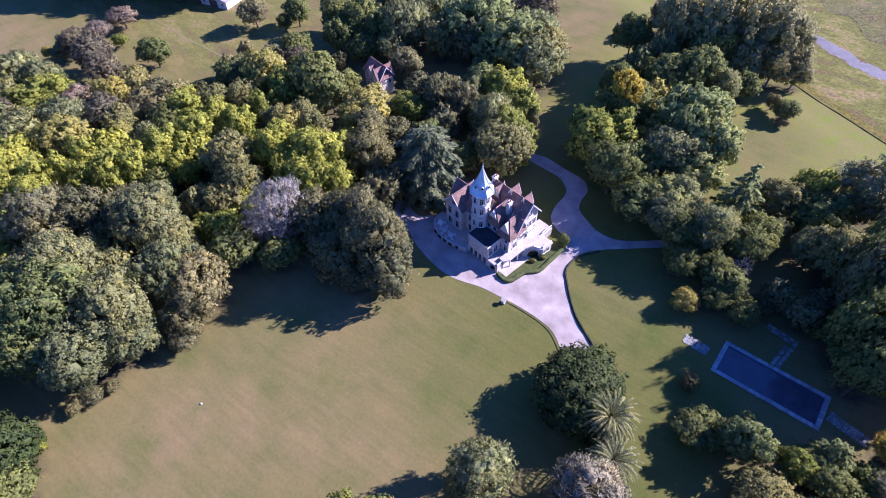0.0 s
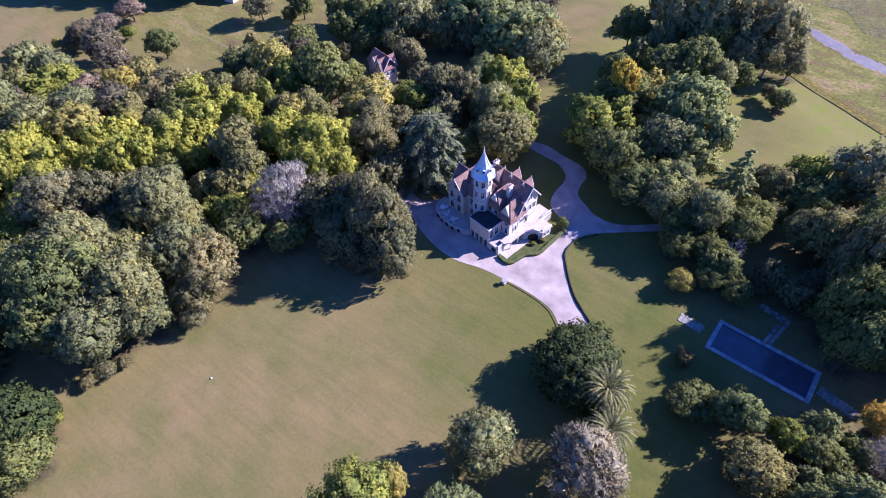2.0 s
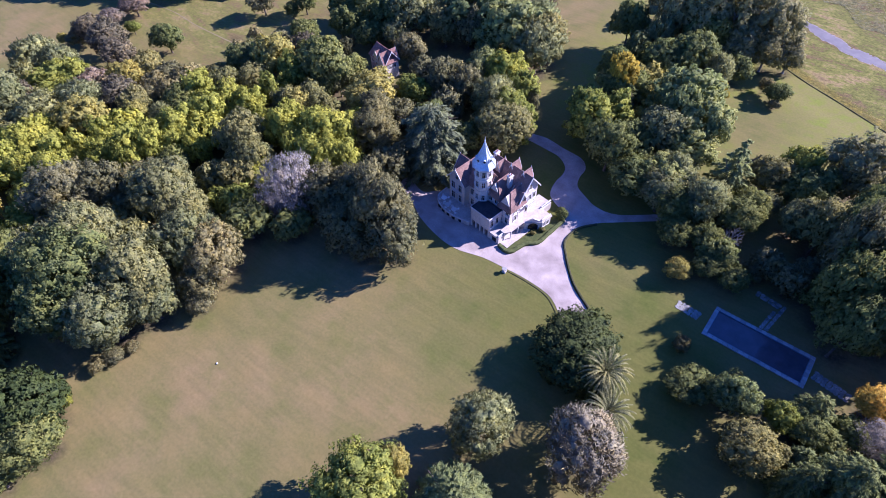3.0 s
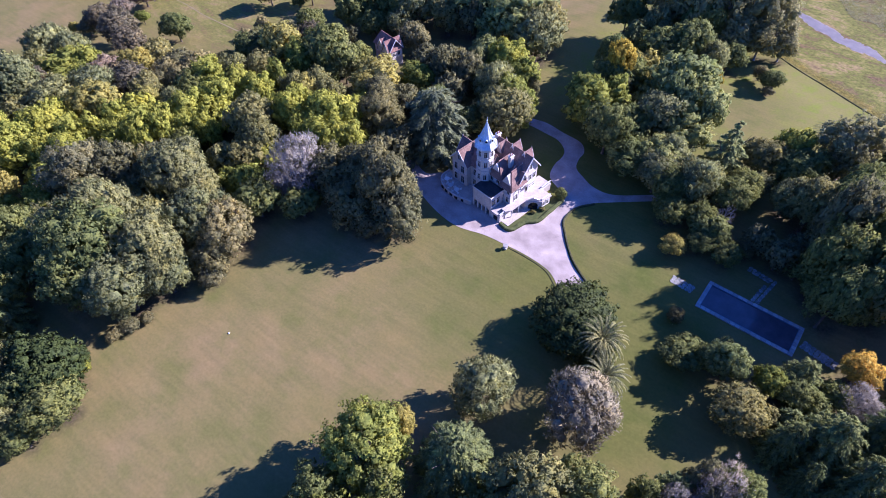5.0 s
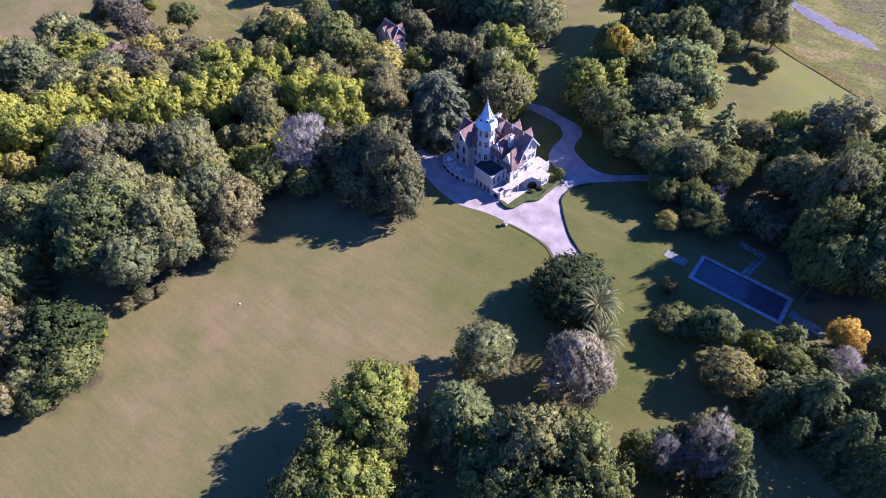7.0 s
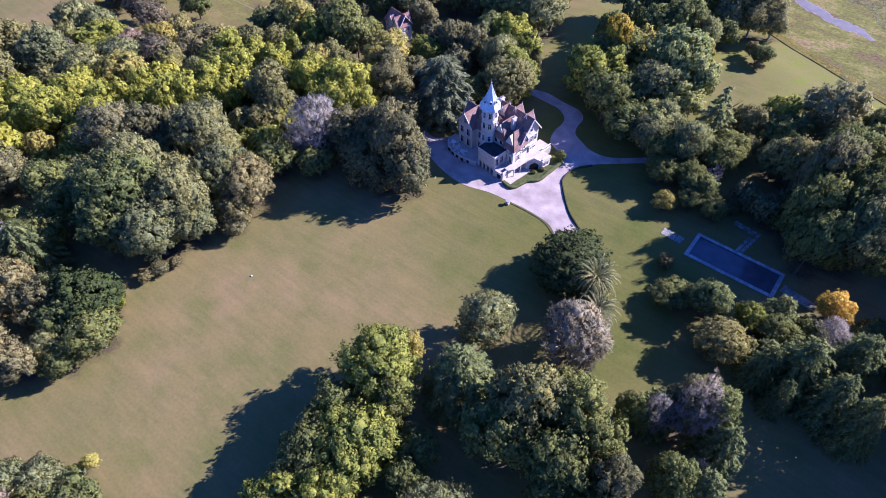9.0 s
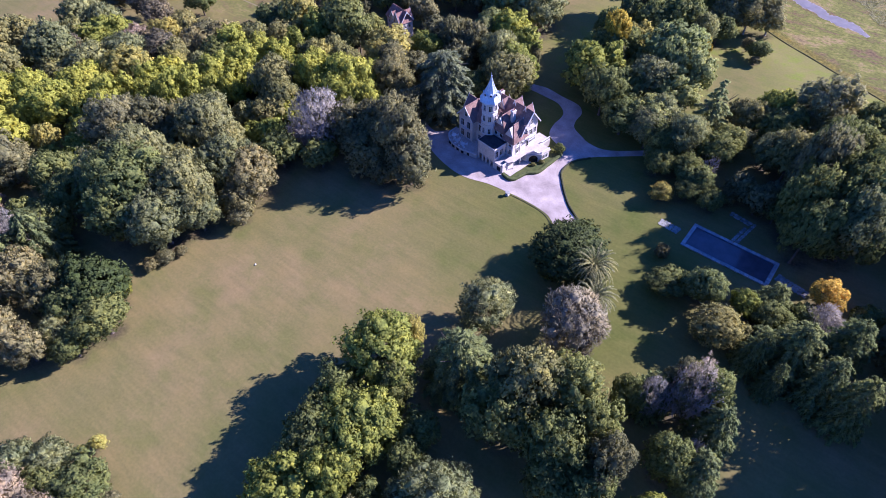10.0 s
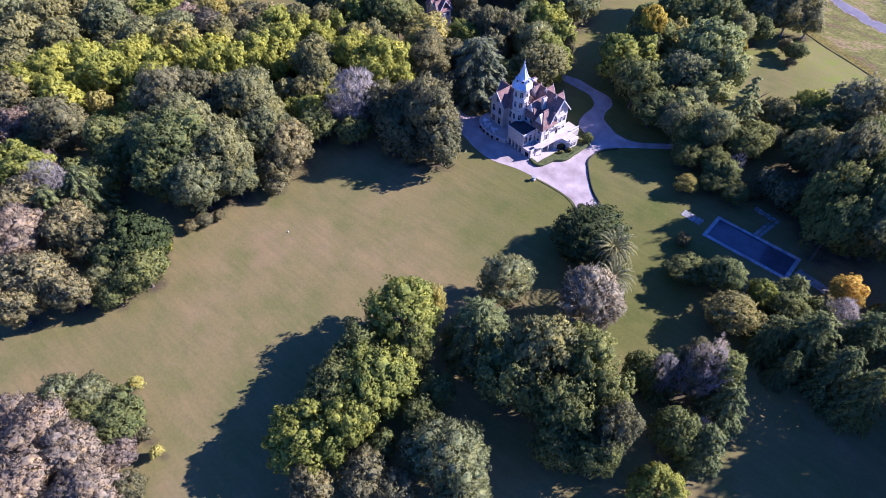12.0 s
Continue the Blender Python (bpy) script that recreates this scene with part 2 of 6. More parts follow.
# window glass, also the dark panels that stand for shaded openings
GLASS = glass_mat()
POOL_WATER = water_mat("still_pool_water", (0.070, 0.060, 0.070), 0.10, 0.38)
STREAM_WATER = water_mat("stream_water", (0.13, 0.115, 0.108), 0.5)
LEAVES = {
    "oak": leaf_mat("oak_leaf", (0.176, 0.188, 0.077), (0.245, 0.253, 0.107), (0.353, 0.339, 0.163)),
    "dark": leaf_mat("dark_leaf", (0.145, 0.166, 0.054), (0.200, 0.224, 0.072), (0.290, 0.300, 0.107)),
    "olive": leaf_mat("olive_leaf", (0.197, 0.196, 0.073), (0.268, 0.258, 0.100), (0.370, 0.335, 0.138)),
    "yellow": leaf_mat("yellow_green_leaf", (0.275, 0.293, 0.050), (0.386, 0.393, 0.068), (0.531, 0.519, 0.105), hue=0.05),
    "gold": leaf_mat("gold_leaf", (0.281, 0.261, 0.068), (0.395, 0.357, 0.100), (0.537, 0.474, 0.150)),
    "lime": leaf_mat("lime_leaf", (0.187, 0.216, 0.044), (0.270, 0.299, 0.064), (0.374, 0.394, 0.095)),
    "laurel": leaf_mat("laurel_leaf", (0.215, 0.243, 0.088), (0.295, 0.325, 0.118), (0.405, 0.425, 0.170)),
    "sage": leaf_mat("sage_leaf", (0.229, 0.251, 0.110), (0.307, 0.326, 0.145), (0.419, 0.432, 0.205)),
    "tan": leaf_mat("tan_leaf", (0.214, 0.200, 0.096), (0.290, 0.270, 0.132), (0.388, 0.354, 0.188)),
    "umber": leaf_mat("umber_leaf", (0.155, 0.152, 0.074), (0.212, 0.206, 0.100), (0.302, 0.290, 0.146)),
    "rose": leaf_mat("dusty_rose_leaf", (0.246, 0.197, 0.150), (0.333, 0.266, 0.202), (0.433, 0.354, 0.272)),
    "plum": leaf_mat("plum_leaf", (0.143, 0.124, 0.078), (0.194, 0.169, 0.108), (0.267, 0.236, 0.147)),
    "orange": leaf_mat("orange_leaf", (0.306, 0.240, 0.039), (0.459, 0.367, 0.058), (0.578, 0.490, 0.111)),
    "amber": leaf_mat("amber_leaf", (0.42, 0.295, 0.055), (0.60, 0.435, 0.085), (0.72, 0.56, 0.15)),
    "blossom": leaf_mat("yellow_blossom", (0.444, 0.418, 0.091), (0.620, 0.577, 0.144), (0.692, 0.667, 0.283)),
    "magnolia": leaf_mat("magnolia_leaf", (0.036, 0.051, 0.015), (0.053, 0.072, 0.021), (0.092, 0.110, 0.033), rough=0.6, see=0.12),
    "euc": leaf_mat("eucalyptus_leaf", (0.241, 0.237, 0.106), (0.321, 0.308, 0.144), (0.432, 0.403, 0.202)),
    "cedar": leaf_mat("cedar_needle", (0.128, 0.150, 0.086), (0.178, 0.205, 0.118), (0.250, 0.280, 0.168)),
    "cedarish": leaf_mat("green_conifer_needle", (0.130, 0.160, 0.062), (0.183, 0.218, 0.085), (0.264, 0.293, 0.123)),
    "fir": leaf_mat("fir_needle", (0.186, 0.217, 0.082), (0.259, 0.295, 0.111), (0.370, 0.402, 0.159)),
    "bare": leaf_mat("grey_twig", (0.420, 0.375, 0.345), (0.51, 0.46, 0.42), (0.60, 0.54, 0.50), see=0.3, rough=0.9),
    "blush": leaf_mat("beige_pink_seed_foliage", (0.330, 0.272, 0.188), (0.380, 0.316, 0.222), (0.440, 0.370, 0.264), see=0.42, rough=0.95, hue=0.08, relief=0.15),
    "dead": leaf_mat("dead_twig", (0.423, 0.399, 0.408), (0.50, 0.47, 0.48), (0.566, 0.536, 0.546), see=0.1, rough=0.9),
    "pinkgrey": leaf_mat("pink_grey_seed_foliage", (0.300, 0.268, 0.188), (0.350, 0.315, 0.222), (0.410, 0.370, 0.266), see=0.32, rough=0.95, hue=0.05, relief=0.2),
    "palm": leaf_mat("palm_frond", (0.13, 0.14, 0.06), (0.20, 0.205, 0.095), (0.34, 0.33, 0.18), rough=0.5, see=0.2),
    "pale_reed": leaf_mat("silvery_reed", (0.159, 0.163, 0.092), (0.228, 0.232, 0.144), (0.317, 0.319, 0.226), see=0.35, rough=0.9),
    "reed": leaf_mat("marsh_reed", (0.212, 0.192, 0.058), (0.274, 0.239, 0.075), (0.331, 0.286, 0.099), see=0.35, rough=0.9),
}


# ---------------------------------------------------------------- mesh helpers
def part(name, bm, material, parent=None, label="", smooth=False):
    """Links a bmesh as one mesh object, under a thing or a part."""
    me = bpy.data.meshes.new(name)
    bm.to_mesh(me)
    bm.free()
    me.materials.append(material)
    if smooth:
        me.polygons.foreach_set("use_smooth", [True] * len(me.polygons))
    ob = new(name, me)
    ob.parent = parent
    return tagged(ob, label)


def box(bm, x0, x1, y0, y1, z0, z1, bevel=0.0):
    vs = bmesh.ops.create_cube(bm, size=1)["verts"]
    for v in vs:
        v.co = ((x0 + x1) / 2 + v.co.x * (x1 - x0), (y0 + y1) / 2 + v.co.y * (y1 - y0), (z0 + z1) / 2 + v.co.z * (z1 - z0))
    if bevel:
        es = list({e for v in vs for e in v.link_edges})
        bmesh.ops.bevel(bm, geom=es, offset=bevel, segments=1, affect="EDGES")
    return bm


def box_part(name, dims, material, parent, label="", bevel=0.03):
    return part(name, box(bmesh.new(), *dims, bevel), material, parent, label)


def prism(bm, outline, way, lift):
    """A polygon of 3D points pushed along a vector."""
    a = [bm.verts.new(p) for p in outline]
    b = [bm.verts.new(Vector(p) + Vector(way) * lift) for p in outline]
    bm.faces.new(a)
    bm.faces.new(b[::-1])
    n = len(a)
    for i in range(n):
        bm.faces.new((a[i], b[i], b[(i + 1) % n], a[(i + 1) % n]))
    bmesh.ops.recalc_face_normals(bm, faces=bm.faces[:])
    return bm


def curve_round(points, steps=5, closed=True):
    """A smooth line through plan points."""
    ps, n, out = [Vector((*p, 0)) for p in points], len(points), []
    for i in range(n if closed else n - 1):
        a, b, c, d = (ps[(i + k) % n] if closed else ps[min(max(i + k, 0), n - 1)] for k in (-1, 0, 1, 2))
        for s in range(steps):
            u = s / steps
            out.append(0.5 * ((2 * b) + (c - a) * u + (2 * a - 5 * b + 4 * c - d) * u * u + (3 * b - a - 3 * c + d) * u ** 3))
    if not closed:
        out.append(ps[-1])
    return out


def slab(name, points, z, material, steps=5, label="", category="", kind="structure", thick=0.3):
    """A flat sheet with a smooth outline and a real edge."""
    bm = bmesh.new()
    line = curve_round(points, steps)
    top = [bm.verts.new((p.x, p.y, z)) for p in line]
    low = [bm.verts.new((p.x, p.y, z - thick)) for p in line]
    bm.faces.new(top)
    for i in range(len(top)):
        j = (i + 1) % len(top)
        bm.faces.new((top[i], low[i], low[j], top[j]))
    bmesh.ops.recalc_face_normals(bm, faces=bm.faces[:])
    bmesh.ops.triangulate(bm, faces=bm.faces[:])
    return tagged(part(name, bm, material), label, category, "", kind)


def tube(bm, points, radii, sides=6):
    rings = []
    for i, p in enumerate(points):
        a = points[max(i - 1, 0)]
        b = points[min(i + 1, len(points) - 1)]
        d = (Vector(b) - Vector(a)).normalized()
        s = d.orthogonal().normalized()
        u = d.cross(s)
        rings.append([bm.verts.new(Vector(p) + (s * math.cos(2 * math.pi * k / sides) + u * math.sin(2 * math.pi * k / sides)) * radii[i]) for k in range(sides)])
    for a, b in zip(rings, rings[1:]):
        for k in range(sides):
            bm.faces.new((a[k], a[(k + 1) % sides], b[(k + 1) % sides], b[k]))
    bm.faces.new(rings[-1])
    return bm


def quads_mesh(name, corners, material, normals=None):
    """A mesh of loose leaves; corners is n x 3 or 4 x 3; normals, one a leaf or one a corner, round the shading of a tuft."""
    n, k = corners.shape[:2]
    me = bpy.data.meshes.new(name)
    me.vertices.add(k * n)
    me.vertices.foreach_set("co", np.ascontiguousarray(corners, dtype=np.float32).ravel())
    me.loops.add(k * n)
    me.loops.foreach_set("vertex_index", np.arange(k * n, dtype=np.int32))
    me.polygons.add(n)
    me.polygons.foreach_set("loop_start", np.arange(0, k * n, k, dtype=np.int32))
    me.update(calc_edges=True)
    me.materials.append(material)
    if normals is not None:
        me.polygons.foreach_set("use_smooth", np.ones(n, dtype=bool))
        me.normals_split_custom_set_from_vertices((np.repeat(normals, k, axis=0) if normals.ndim == 2 else normals.reshape(-1, 3)).tolist())
    return me


def leaf_corners(rng, pos, normal, along, length, width, corners=4):
    """Leaves of three or four corners at pos, lying across normal, pointing along."""
    normal = normal / (np.linalg.norm(normal, axis=1, keepdims=True) + 1e-9)
    along = along - normal * np.sum(along * normal, axis=1, keepdims=True)
    along = along / (np.linalg.norm(along, axis=1, keepdims=True) + 1e-9)
    side = np.cross(normal, along)
    ln, wd = length[:, None] * 0.5, width[:, None] * 0.5
    bend = normal * ln * rng.uniform(-0.1, 0.5, (len(pos), 1))
    if corners == 3:
        return np.stack([pos - along * ln * 0.8 + side * wd - bend, pos - along * ln * 0.8 - side * wd - bend, pos + along * ln * 1.2], axis=1)
    return np.stack([pos - along * ln - bend, pos + side * wd, pos + along * ln - bend, pos - side * wd], axis=1)


# ---------------------------------------------------------------- trees: one pair of meshes per kind and variant
def ball_facets(level):
    """Triangles of a round ball of radius 1, n x 3 x 3."""
    bm = bmesh.new()
    bmesh.ops.create_icosphere(bm, subdivisions=level, radius=1.0)
    tri = np.array([[v.co[:] for v in f.verts] for f in bm.faces])
    bm.free()
    return tri


def inner_mass(rng, c, lr, scale, shift, level):
    """The close-leaved inside of the lobes, lumpy, with what lies buried in a neighbour left out."""
    ball = ball_facets(level)
    out, nrm = [], []
    for i in range(len(c)):
        k = rng.uniform(2.5, 4.0, 3)
        ph = rng.uniform(0, 6.28, 3)
        lump = 1 + 0.10 * np.sin(ball[..., :1] * k[0] + ph[0]) + 0.10 * np.sin(ball[..., 1:2] * k[1] * 1.6 + ph[1]) + 0.07 * np.sin(ball[..., 2:] * k[2] * 1.8 + ph[2])
        q = c[i] + ball * lump * lr[i] * 0.78
        mid = q.mean(axis=1)
        deep = np.linalg.norm(mid[:, None] - c[None], axis=2) / lr[None]
        deep[:, i] = 9
        ok = (deep.min(axis=1) > 0.80) & (ball.mean(axis=1)[:, 2] > -0.75)
        out.append(q[ok])
        nrm.append(ball[ok] * 0.75 + c[i] * 0.35)
    out, nrm = np.concatenate(out) * scale + shift, np.concatenate(nrm)
    return out, nrm / np.linalg.norm(nrm, axis=2, keepdims=True)


def lobed_crown(rng, radius, height, lobes, leaves, size, lobe_r=(0.20, 0.34), base=0.20, aspect=1.0, open_=0.0, shell=(0.50, 0.80), tuft=0.085, spiky=0.0, loose=0.25, inner=1, soft=0.0):
    """Leaves on small tufts, tufts on uneven lobes, lobes spread over an egg-shaped crown."""
    zc, rz = height * (1 + base) / 2, height * (1 - base) / 2
    k = np.arange(lobes) + 0.5
    ct = 1 - 1.70 * k / lobes
    ph = k * 2.39996 + rng.uniform(0, 6)
    d = np.stack([np.cos(ph) * np.sqrt(1 - ct ** 2), np.sin(ph) * np.sqrt(1 - ct ** 2), ct], 1) + rng.normal(0, 0.12, (lobes, 3))
    d /= np.linalg.norm(d, axis=1, keepdims=True)
    a = rng.uniform(0, 6.28, 3)
    squash = 1 + 0.13 * np.sin(2 * ph + a[0]) * np.sqrt(1 - d[:, 2] ** 2) + 0.10 * np.sin(3 * ph + a[1] + 2 * d[:, 2])
    c = d * (rng.uniform(*shell, lobes) * squash)[:, None]
    lr = rng.uniform(*lobe_r, lobes)
    keep = rng.uniform(0, 1, lobes) > open_
    c, lr, d = c[keep], lr[keep], d[keep]
    # tufts over every lobe, those buried in a neighbour left out
    tuft = tuft * 1.28
    per = np.maximum(6, (2.9 * (lr / tuft) ** 2).astype(int))
    li = np.repeat(np.arange(len(c)), per)
    tv = rng.normal(0, 1, (len(li), 3)) + d[li] * 0.55 + np.array([0, 0, 0.15])
    tv /= np.linalg.norm(tv, axis=1, keepdims=True)
    tc = c[li] + tv * (lr[li] * rng.uniform(0.80, 1.10, len(li)))[:, None]
    dist = np.linalg.norm(tc[:, None, :] - c[None, :, :], axis=2) / lr[None, :]
    dist[np.arange(len(li)), li] = 9
    ok = (dist.min(axis=1) > 0.72) & (rng.uniform(0, 1, len(li)) < np.clip(0.55 + (tc[:, 2] + 1) * 0.6, 0.5, 1))
    tc, tv, li = tc[ok], tv[ok], li[ok]
    tc = tc + tv * (rng.exponential(0.030, len(tc)) - 0.015)[:, None]
    tr = tuft * rng.uniform(0.7, 1.4, len(tc))
    ti = rng.integers(0, len(tc), leaves)
    w = rng.normal(0, 1, (leaves, 3)) + tv[ti] * 0.9 + np.array([0, 0, 0.3])
    w /= np.linalg.norm(w, axis=1, keepdims=True)
    p = tc[ti] + w * (tr[ti] * rng.uniform(0.55, 1.0 + loose, leaves))[:, None]
    p = p * np.array([radius, radius, rz]) + np.array([0, 0, zc])
    ln = size * rng.uniform(0.7, 1.3, leaves)
    nrm = w * (0.70 - 0.45 * soft) + tv[ti] * 0.50 + d[li][ti] * 0.38
    nrm /= np.linalg.norm(nrm, axis=1, keepdims=True)
    along = rng.normal(0, 1, p.shape) * (1 - spiky) + (w + np.array([0, 0, 0.9])) * spiky * 1.6
    tri = leaf_corners(rng, p, w * (1 - 0.5 * spiky) + rng.normal(0, 0.3 + 0.5 * spiky, p.shape), along, ln * (1 + 0.7 * spiky), ln * rng.uniform(0.75, 1.0, leaves) * aspect * (1 - 0.5 * spiky), 3)
    nrm = np.repeat(nrm[:, None, :], 3, axis=1)
    if inner:
        mass, mn = inner_mass(rng, c, lr, np.array([radius, radius, rz]), np.array([0, 0, zc]), inner)
        tri, nrm = np.concatenate([tri, mass]), np.concatenate([nrm, mn])
    return tri, nrm


def feather_crown(rng, radius, height, lobes, per_lobe, size, width=0.10):
    """Fine upright sprays: thin slivers fanning out of many small heads."""
    zc, rz = height * 0.60, height * 0.40
    k = np.arange(lobes) + 0.5
    ct = 1 - 1.75 * k / lobes
    ph = k * 2.39996
    d = np.stack([np.cos(ph) * np.sqrt(1 - ct ** 2), np.sin(ph) * np.sqrt(1 - ct ** 2), ct], 1) + rng.normal(0, 0.16, (lobes, 3))
    c = d * rng.uniform(0.5, 0.88, lobes)[:, None]
    idx = np.repeat(np.arange(lobes), per_lobe)
    v = rng.normal(0, 1, (len(idx), 3)) + d[idx] * 0.9 + np.array([0, 0, 0.35])
    v /= np.linalg.norm(v, axis=1, keepdims=True)
    p = c[idx] + v * rng.uniform(0.03, 0.21, len(idx))[:, None]
    p = p * np.array([radius, radius, rz]) + np.array([0, 0, zc])
    ln = size * rng.uniform(0.6, 1.4, len(p))
    nrm = v * 0.4 + d[idx] * 0.8 + np.array([0, 0, 0.55])
    nrm /= np.linalg.norm(nrm, axis=1, keepdims=True)
    return leaf_corners(rng, p, rng.normal(0, 1, p.shape) + d[idx] * 0.6, v, ln, np.full(len(p), width) * rng.uniform(0.6, 1.5, len(p)), 3), nrm


def tiered_crown(rng, radius, height, tiers, boughs, per_bough, size, droop, cone=1.0, first=0.1):
    """Boughs in tiers round a stem, each hung with drooping sprays."""
    out, shade = [], []
    for k in range(tiers):
        f = (k + 0.5) / tiers
        z = height * (first + (0.97 - first) * f)
        reach = radius * ((1 - f) ** cone * 0.95 + 0.06)
        n = max(5, int(boughs * (1 - 0.55 * f)))
        for j in range(n):
            a = 2 * math.pi * (j + rng.uniform(-0.35, 0.35)) / n + k * 1.3
            r = reach * rng.uniform(0.7, 1.12)
            m = max(8, int(per_bough * (r / radius + 0.15)))
            s = np.sqrt(rng.uniform(0.02, 1, m))
            way = np.array([math.cos(a), math.sin(a), 0.0])
            side = np.array([-math.sin(a), math.cos(a), 0.0])
            wide = (0.30 * r * (1.1 - s) + 0.12) * rng.normal(0, 0.55, m)
            p = way * (s * r)[:, None] + side * wide[:, None]
            p[:, 2] = z + rng.uniform(-0.03, 0.03) * height - droop * r * s ** 2 + rng.normal(0, 0.10, m) - np.abs(wide) * 0.25
            al = way * 1.0 + side * (np.sign(wide) * 0.7)[:, None] + rng.normal(0, 0.5, (m, 3)) - np.array([0, 0, 0.2 + droop])
            ln = size * rng.uniform(0.7, 1.4, m)
            out.append(leaf_corners(rng, p, rng.normal(0, 0.35, (m, 3)) + np.array([0, 0, 1.0]) + way * 0.5, al, ln, ln * rng.uniform(0.30, 0.5, m), 3))
            shade.append(way * 0.55 * s[:, None] + side * (np.sign(wide) * 0.3)[:, None] + np.array([0, 0, 0.8]) + rng.normal(0, 0.3, (m, 3)))
    shade = np.concatenate(shade)
    return np.concatenate(out), shade / np.linalg.norm(shade, axis=1, keepdims=True)


def trunk_mesh(name, rng, height, girth, limbs, spread, material, top=0.62):
    """A tapered, slightly bent trunk with limbs that fork towards the crown."""
    bm = bmesh.new()
    lean = rng.uniform(-0.05, 0.05, 2) * height
    stem = [Vector((lean[0] * f * f, lean[1] * f * f, height * top * f)) for f in (0, 0.04, 0.3, 0.65, 1.0)]
    tube(bm, stem, [girth * g for g in (1.5, 1.05, 0.85, 0.62, 0.3)], 7)
    for i in range(limbs):
        a, f = 2 * math.pi * (i + rng.uniform(-0.3, 0.3)) / limbs, rng.uniform(0.32, 0.9)
        s = stem[2].lerp(stem[4], f)
        e = Vector((math.cos(a) * spread * rng.uniform(0.5, 0.85), math.sin(a) * spread * rng.uniform(0.5, 0.85), height * rng.uniform(0.6, 0.86)))
        m = s.lerp(e, 0.5) + Vector((0, 0, -0.06 * height))
        g = girth * 0.42
        tube(bm, [s, m, e], [g, g * 0.65, g * 0.2], 5)
        for _ in range(2):
            q = m.lerp(e, rng.uniform(0.1, 0.6))
            w = q + Vector((rng.normal(0, 0.22) * spread, rng.normal(0, 0.22) * spread, height * rng.uniform(0.05, 0.16)))
            tube(bm, [q, w], [g * 0.4, g * 0.1], 4)
    me = bpy.data.meshes.new(name)
    bm.to_mesh(me)
    bm.free()
    me.materials.append(material)
    return me


def twig_mesh(name, rng, radius, height, limbs, material, thick=0.045):
    """A leafless tree: limbs that fork three times into fine twigs."""
    bm = bmesh.new()
    girth = radius * thick

    def fork(p, way, length, g, depth):
        e = p + way * length
        m = p.lerp(e, 0.5) + Vector(rng.normal(0, 0.05 * length, 3))
        tube(bm, [p, m, e], [g, g * 0.8, g * 0.6], 5 if depth < 2 else 3)
        if depth < 4:
            for _ in range(4 if depth < 3 else 3):
                w = (way + Vector(rng.normal(0, 0.48, 3)) + Vector((0, 0, 0.10))).normalized()
                fork(p.lerp(e, rng.uniform(0.55, 1.0)), w, length * rng.uniform(0.55, 0.8), g * 0.55, depth + 1)

    tube(bm, [Vector((0, 0, 0)), Vector((0, 0, height * 0.12)), Vector((0.1, 0, height * 0.24))], [girth * 2, girth * 1.5, girth * 1.2], 7)
    for i in range(limbs):
        a = 2 * math.pi * (i + rng.uniform(-0.3, 0.3)) / limbs
        t = rng.uniform(0.3, 1.0)
        fork(Vector((0, 0, height * 0.2)), Vector((math.cos(a) * t, math.sin(a) * t, 0.9)).normalized(), height * 0.30, girth, 1)
    me = bpy.data.meshes.new(name)
    bm.to_mesh(me)
    bm.free()
    me.materials.append(material)
    return me


def palm_meshes(rng):
    """Date palm: ringed trunk, a crown of arched fronds with paired leaflets, 4.6 m long."""
    bm = bmesh.new()
    pts = [Vector((0, 0, z)) for z in (0, 0.5, 1.2, 2.2, 3.2, 4.2, 5.0, 5.6)]
    tube(bm, pts, [0.75, 0.6, 0.52, 0.56, 0.5, 0.55, 0.72, 0.45], 10)
    trunk = bpy.data.meshes.new("palm_trunk")
    bm.to_mesh(trunk)
    bm.free()
    trunk.materials.append(BARK)
    out = []
    for i in range(92):
        a = i * 2.39996 + rng.uniform(-0.1, 0.1)
        up = math.radians(86 - 120 * (i + 0.5) / 92 + rng.uniform(-7, 7))
        length = rng.uniform(4.2, 5.1)
        p = np.array([0.25 * math.cos(a), 0.25 * math.sin(a), 5.5])
        pts, ways = [], []
        for s in range(14):
            w = np.array([math.cos(a) * math.cos(up), math.sin(a) * math.cos(up), math.sin(up)])
            p = p + w * length / 14
            up -= 0.135
            pts.append(p.copy())
            ways.append(w)
        pts, ways = np.array(pts), np.array(ways)
        side = np.array([-math.sin(a), math.cos(a), 0.0])
        taper = np.sin(np.linspace(0.35, 2.75, 14))
        for sg in (-1, 1):
            al = side * sg * 0.8 + ways * 1.3 + np.array([0, 0, -0.15])
            al /= np.linalg.norm(al, axis=1, keepdims=True)
            ln = 0.38 * taper + 0.08
            out.append(leaf_corners(rng, pts + al * ln[:, None] * 0.5, np.cross(ways, side) * -1 + rng.normal(0, 0.12, ways.shape) + side * sg * -0.4, al, ln, np.full(14, 0.13)))
        out.append(leaf_corners(rng, pts, np.cross(side[None, :].repeat(14, 0), ways), ways, np.full(14, length / 13), np.full(14, 0.2)))
    return trunk, quads_mesh("palm_crown", np.concatenate(out), LEAVES["palm"])


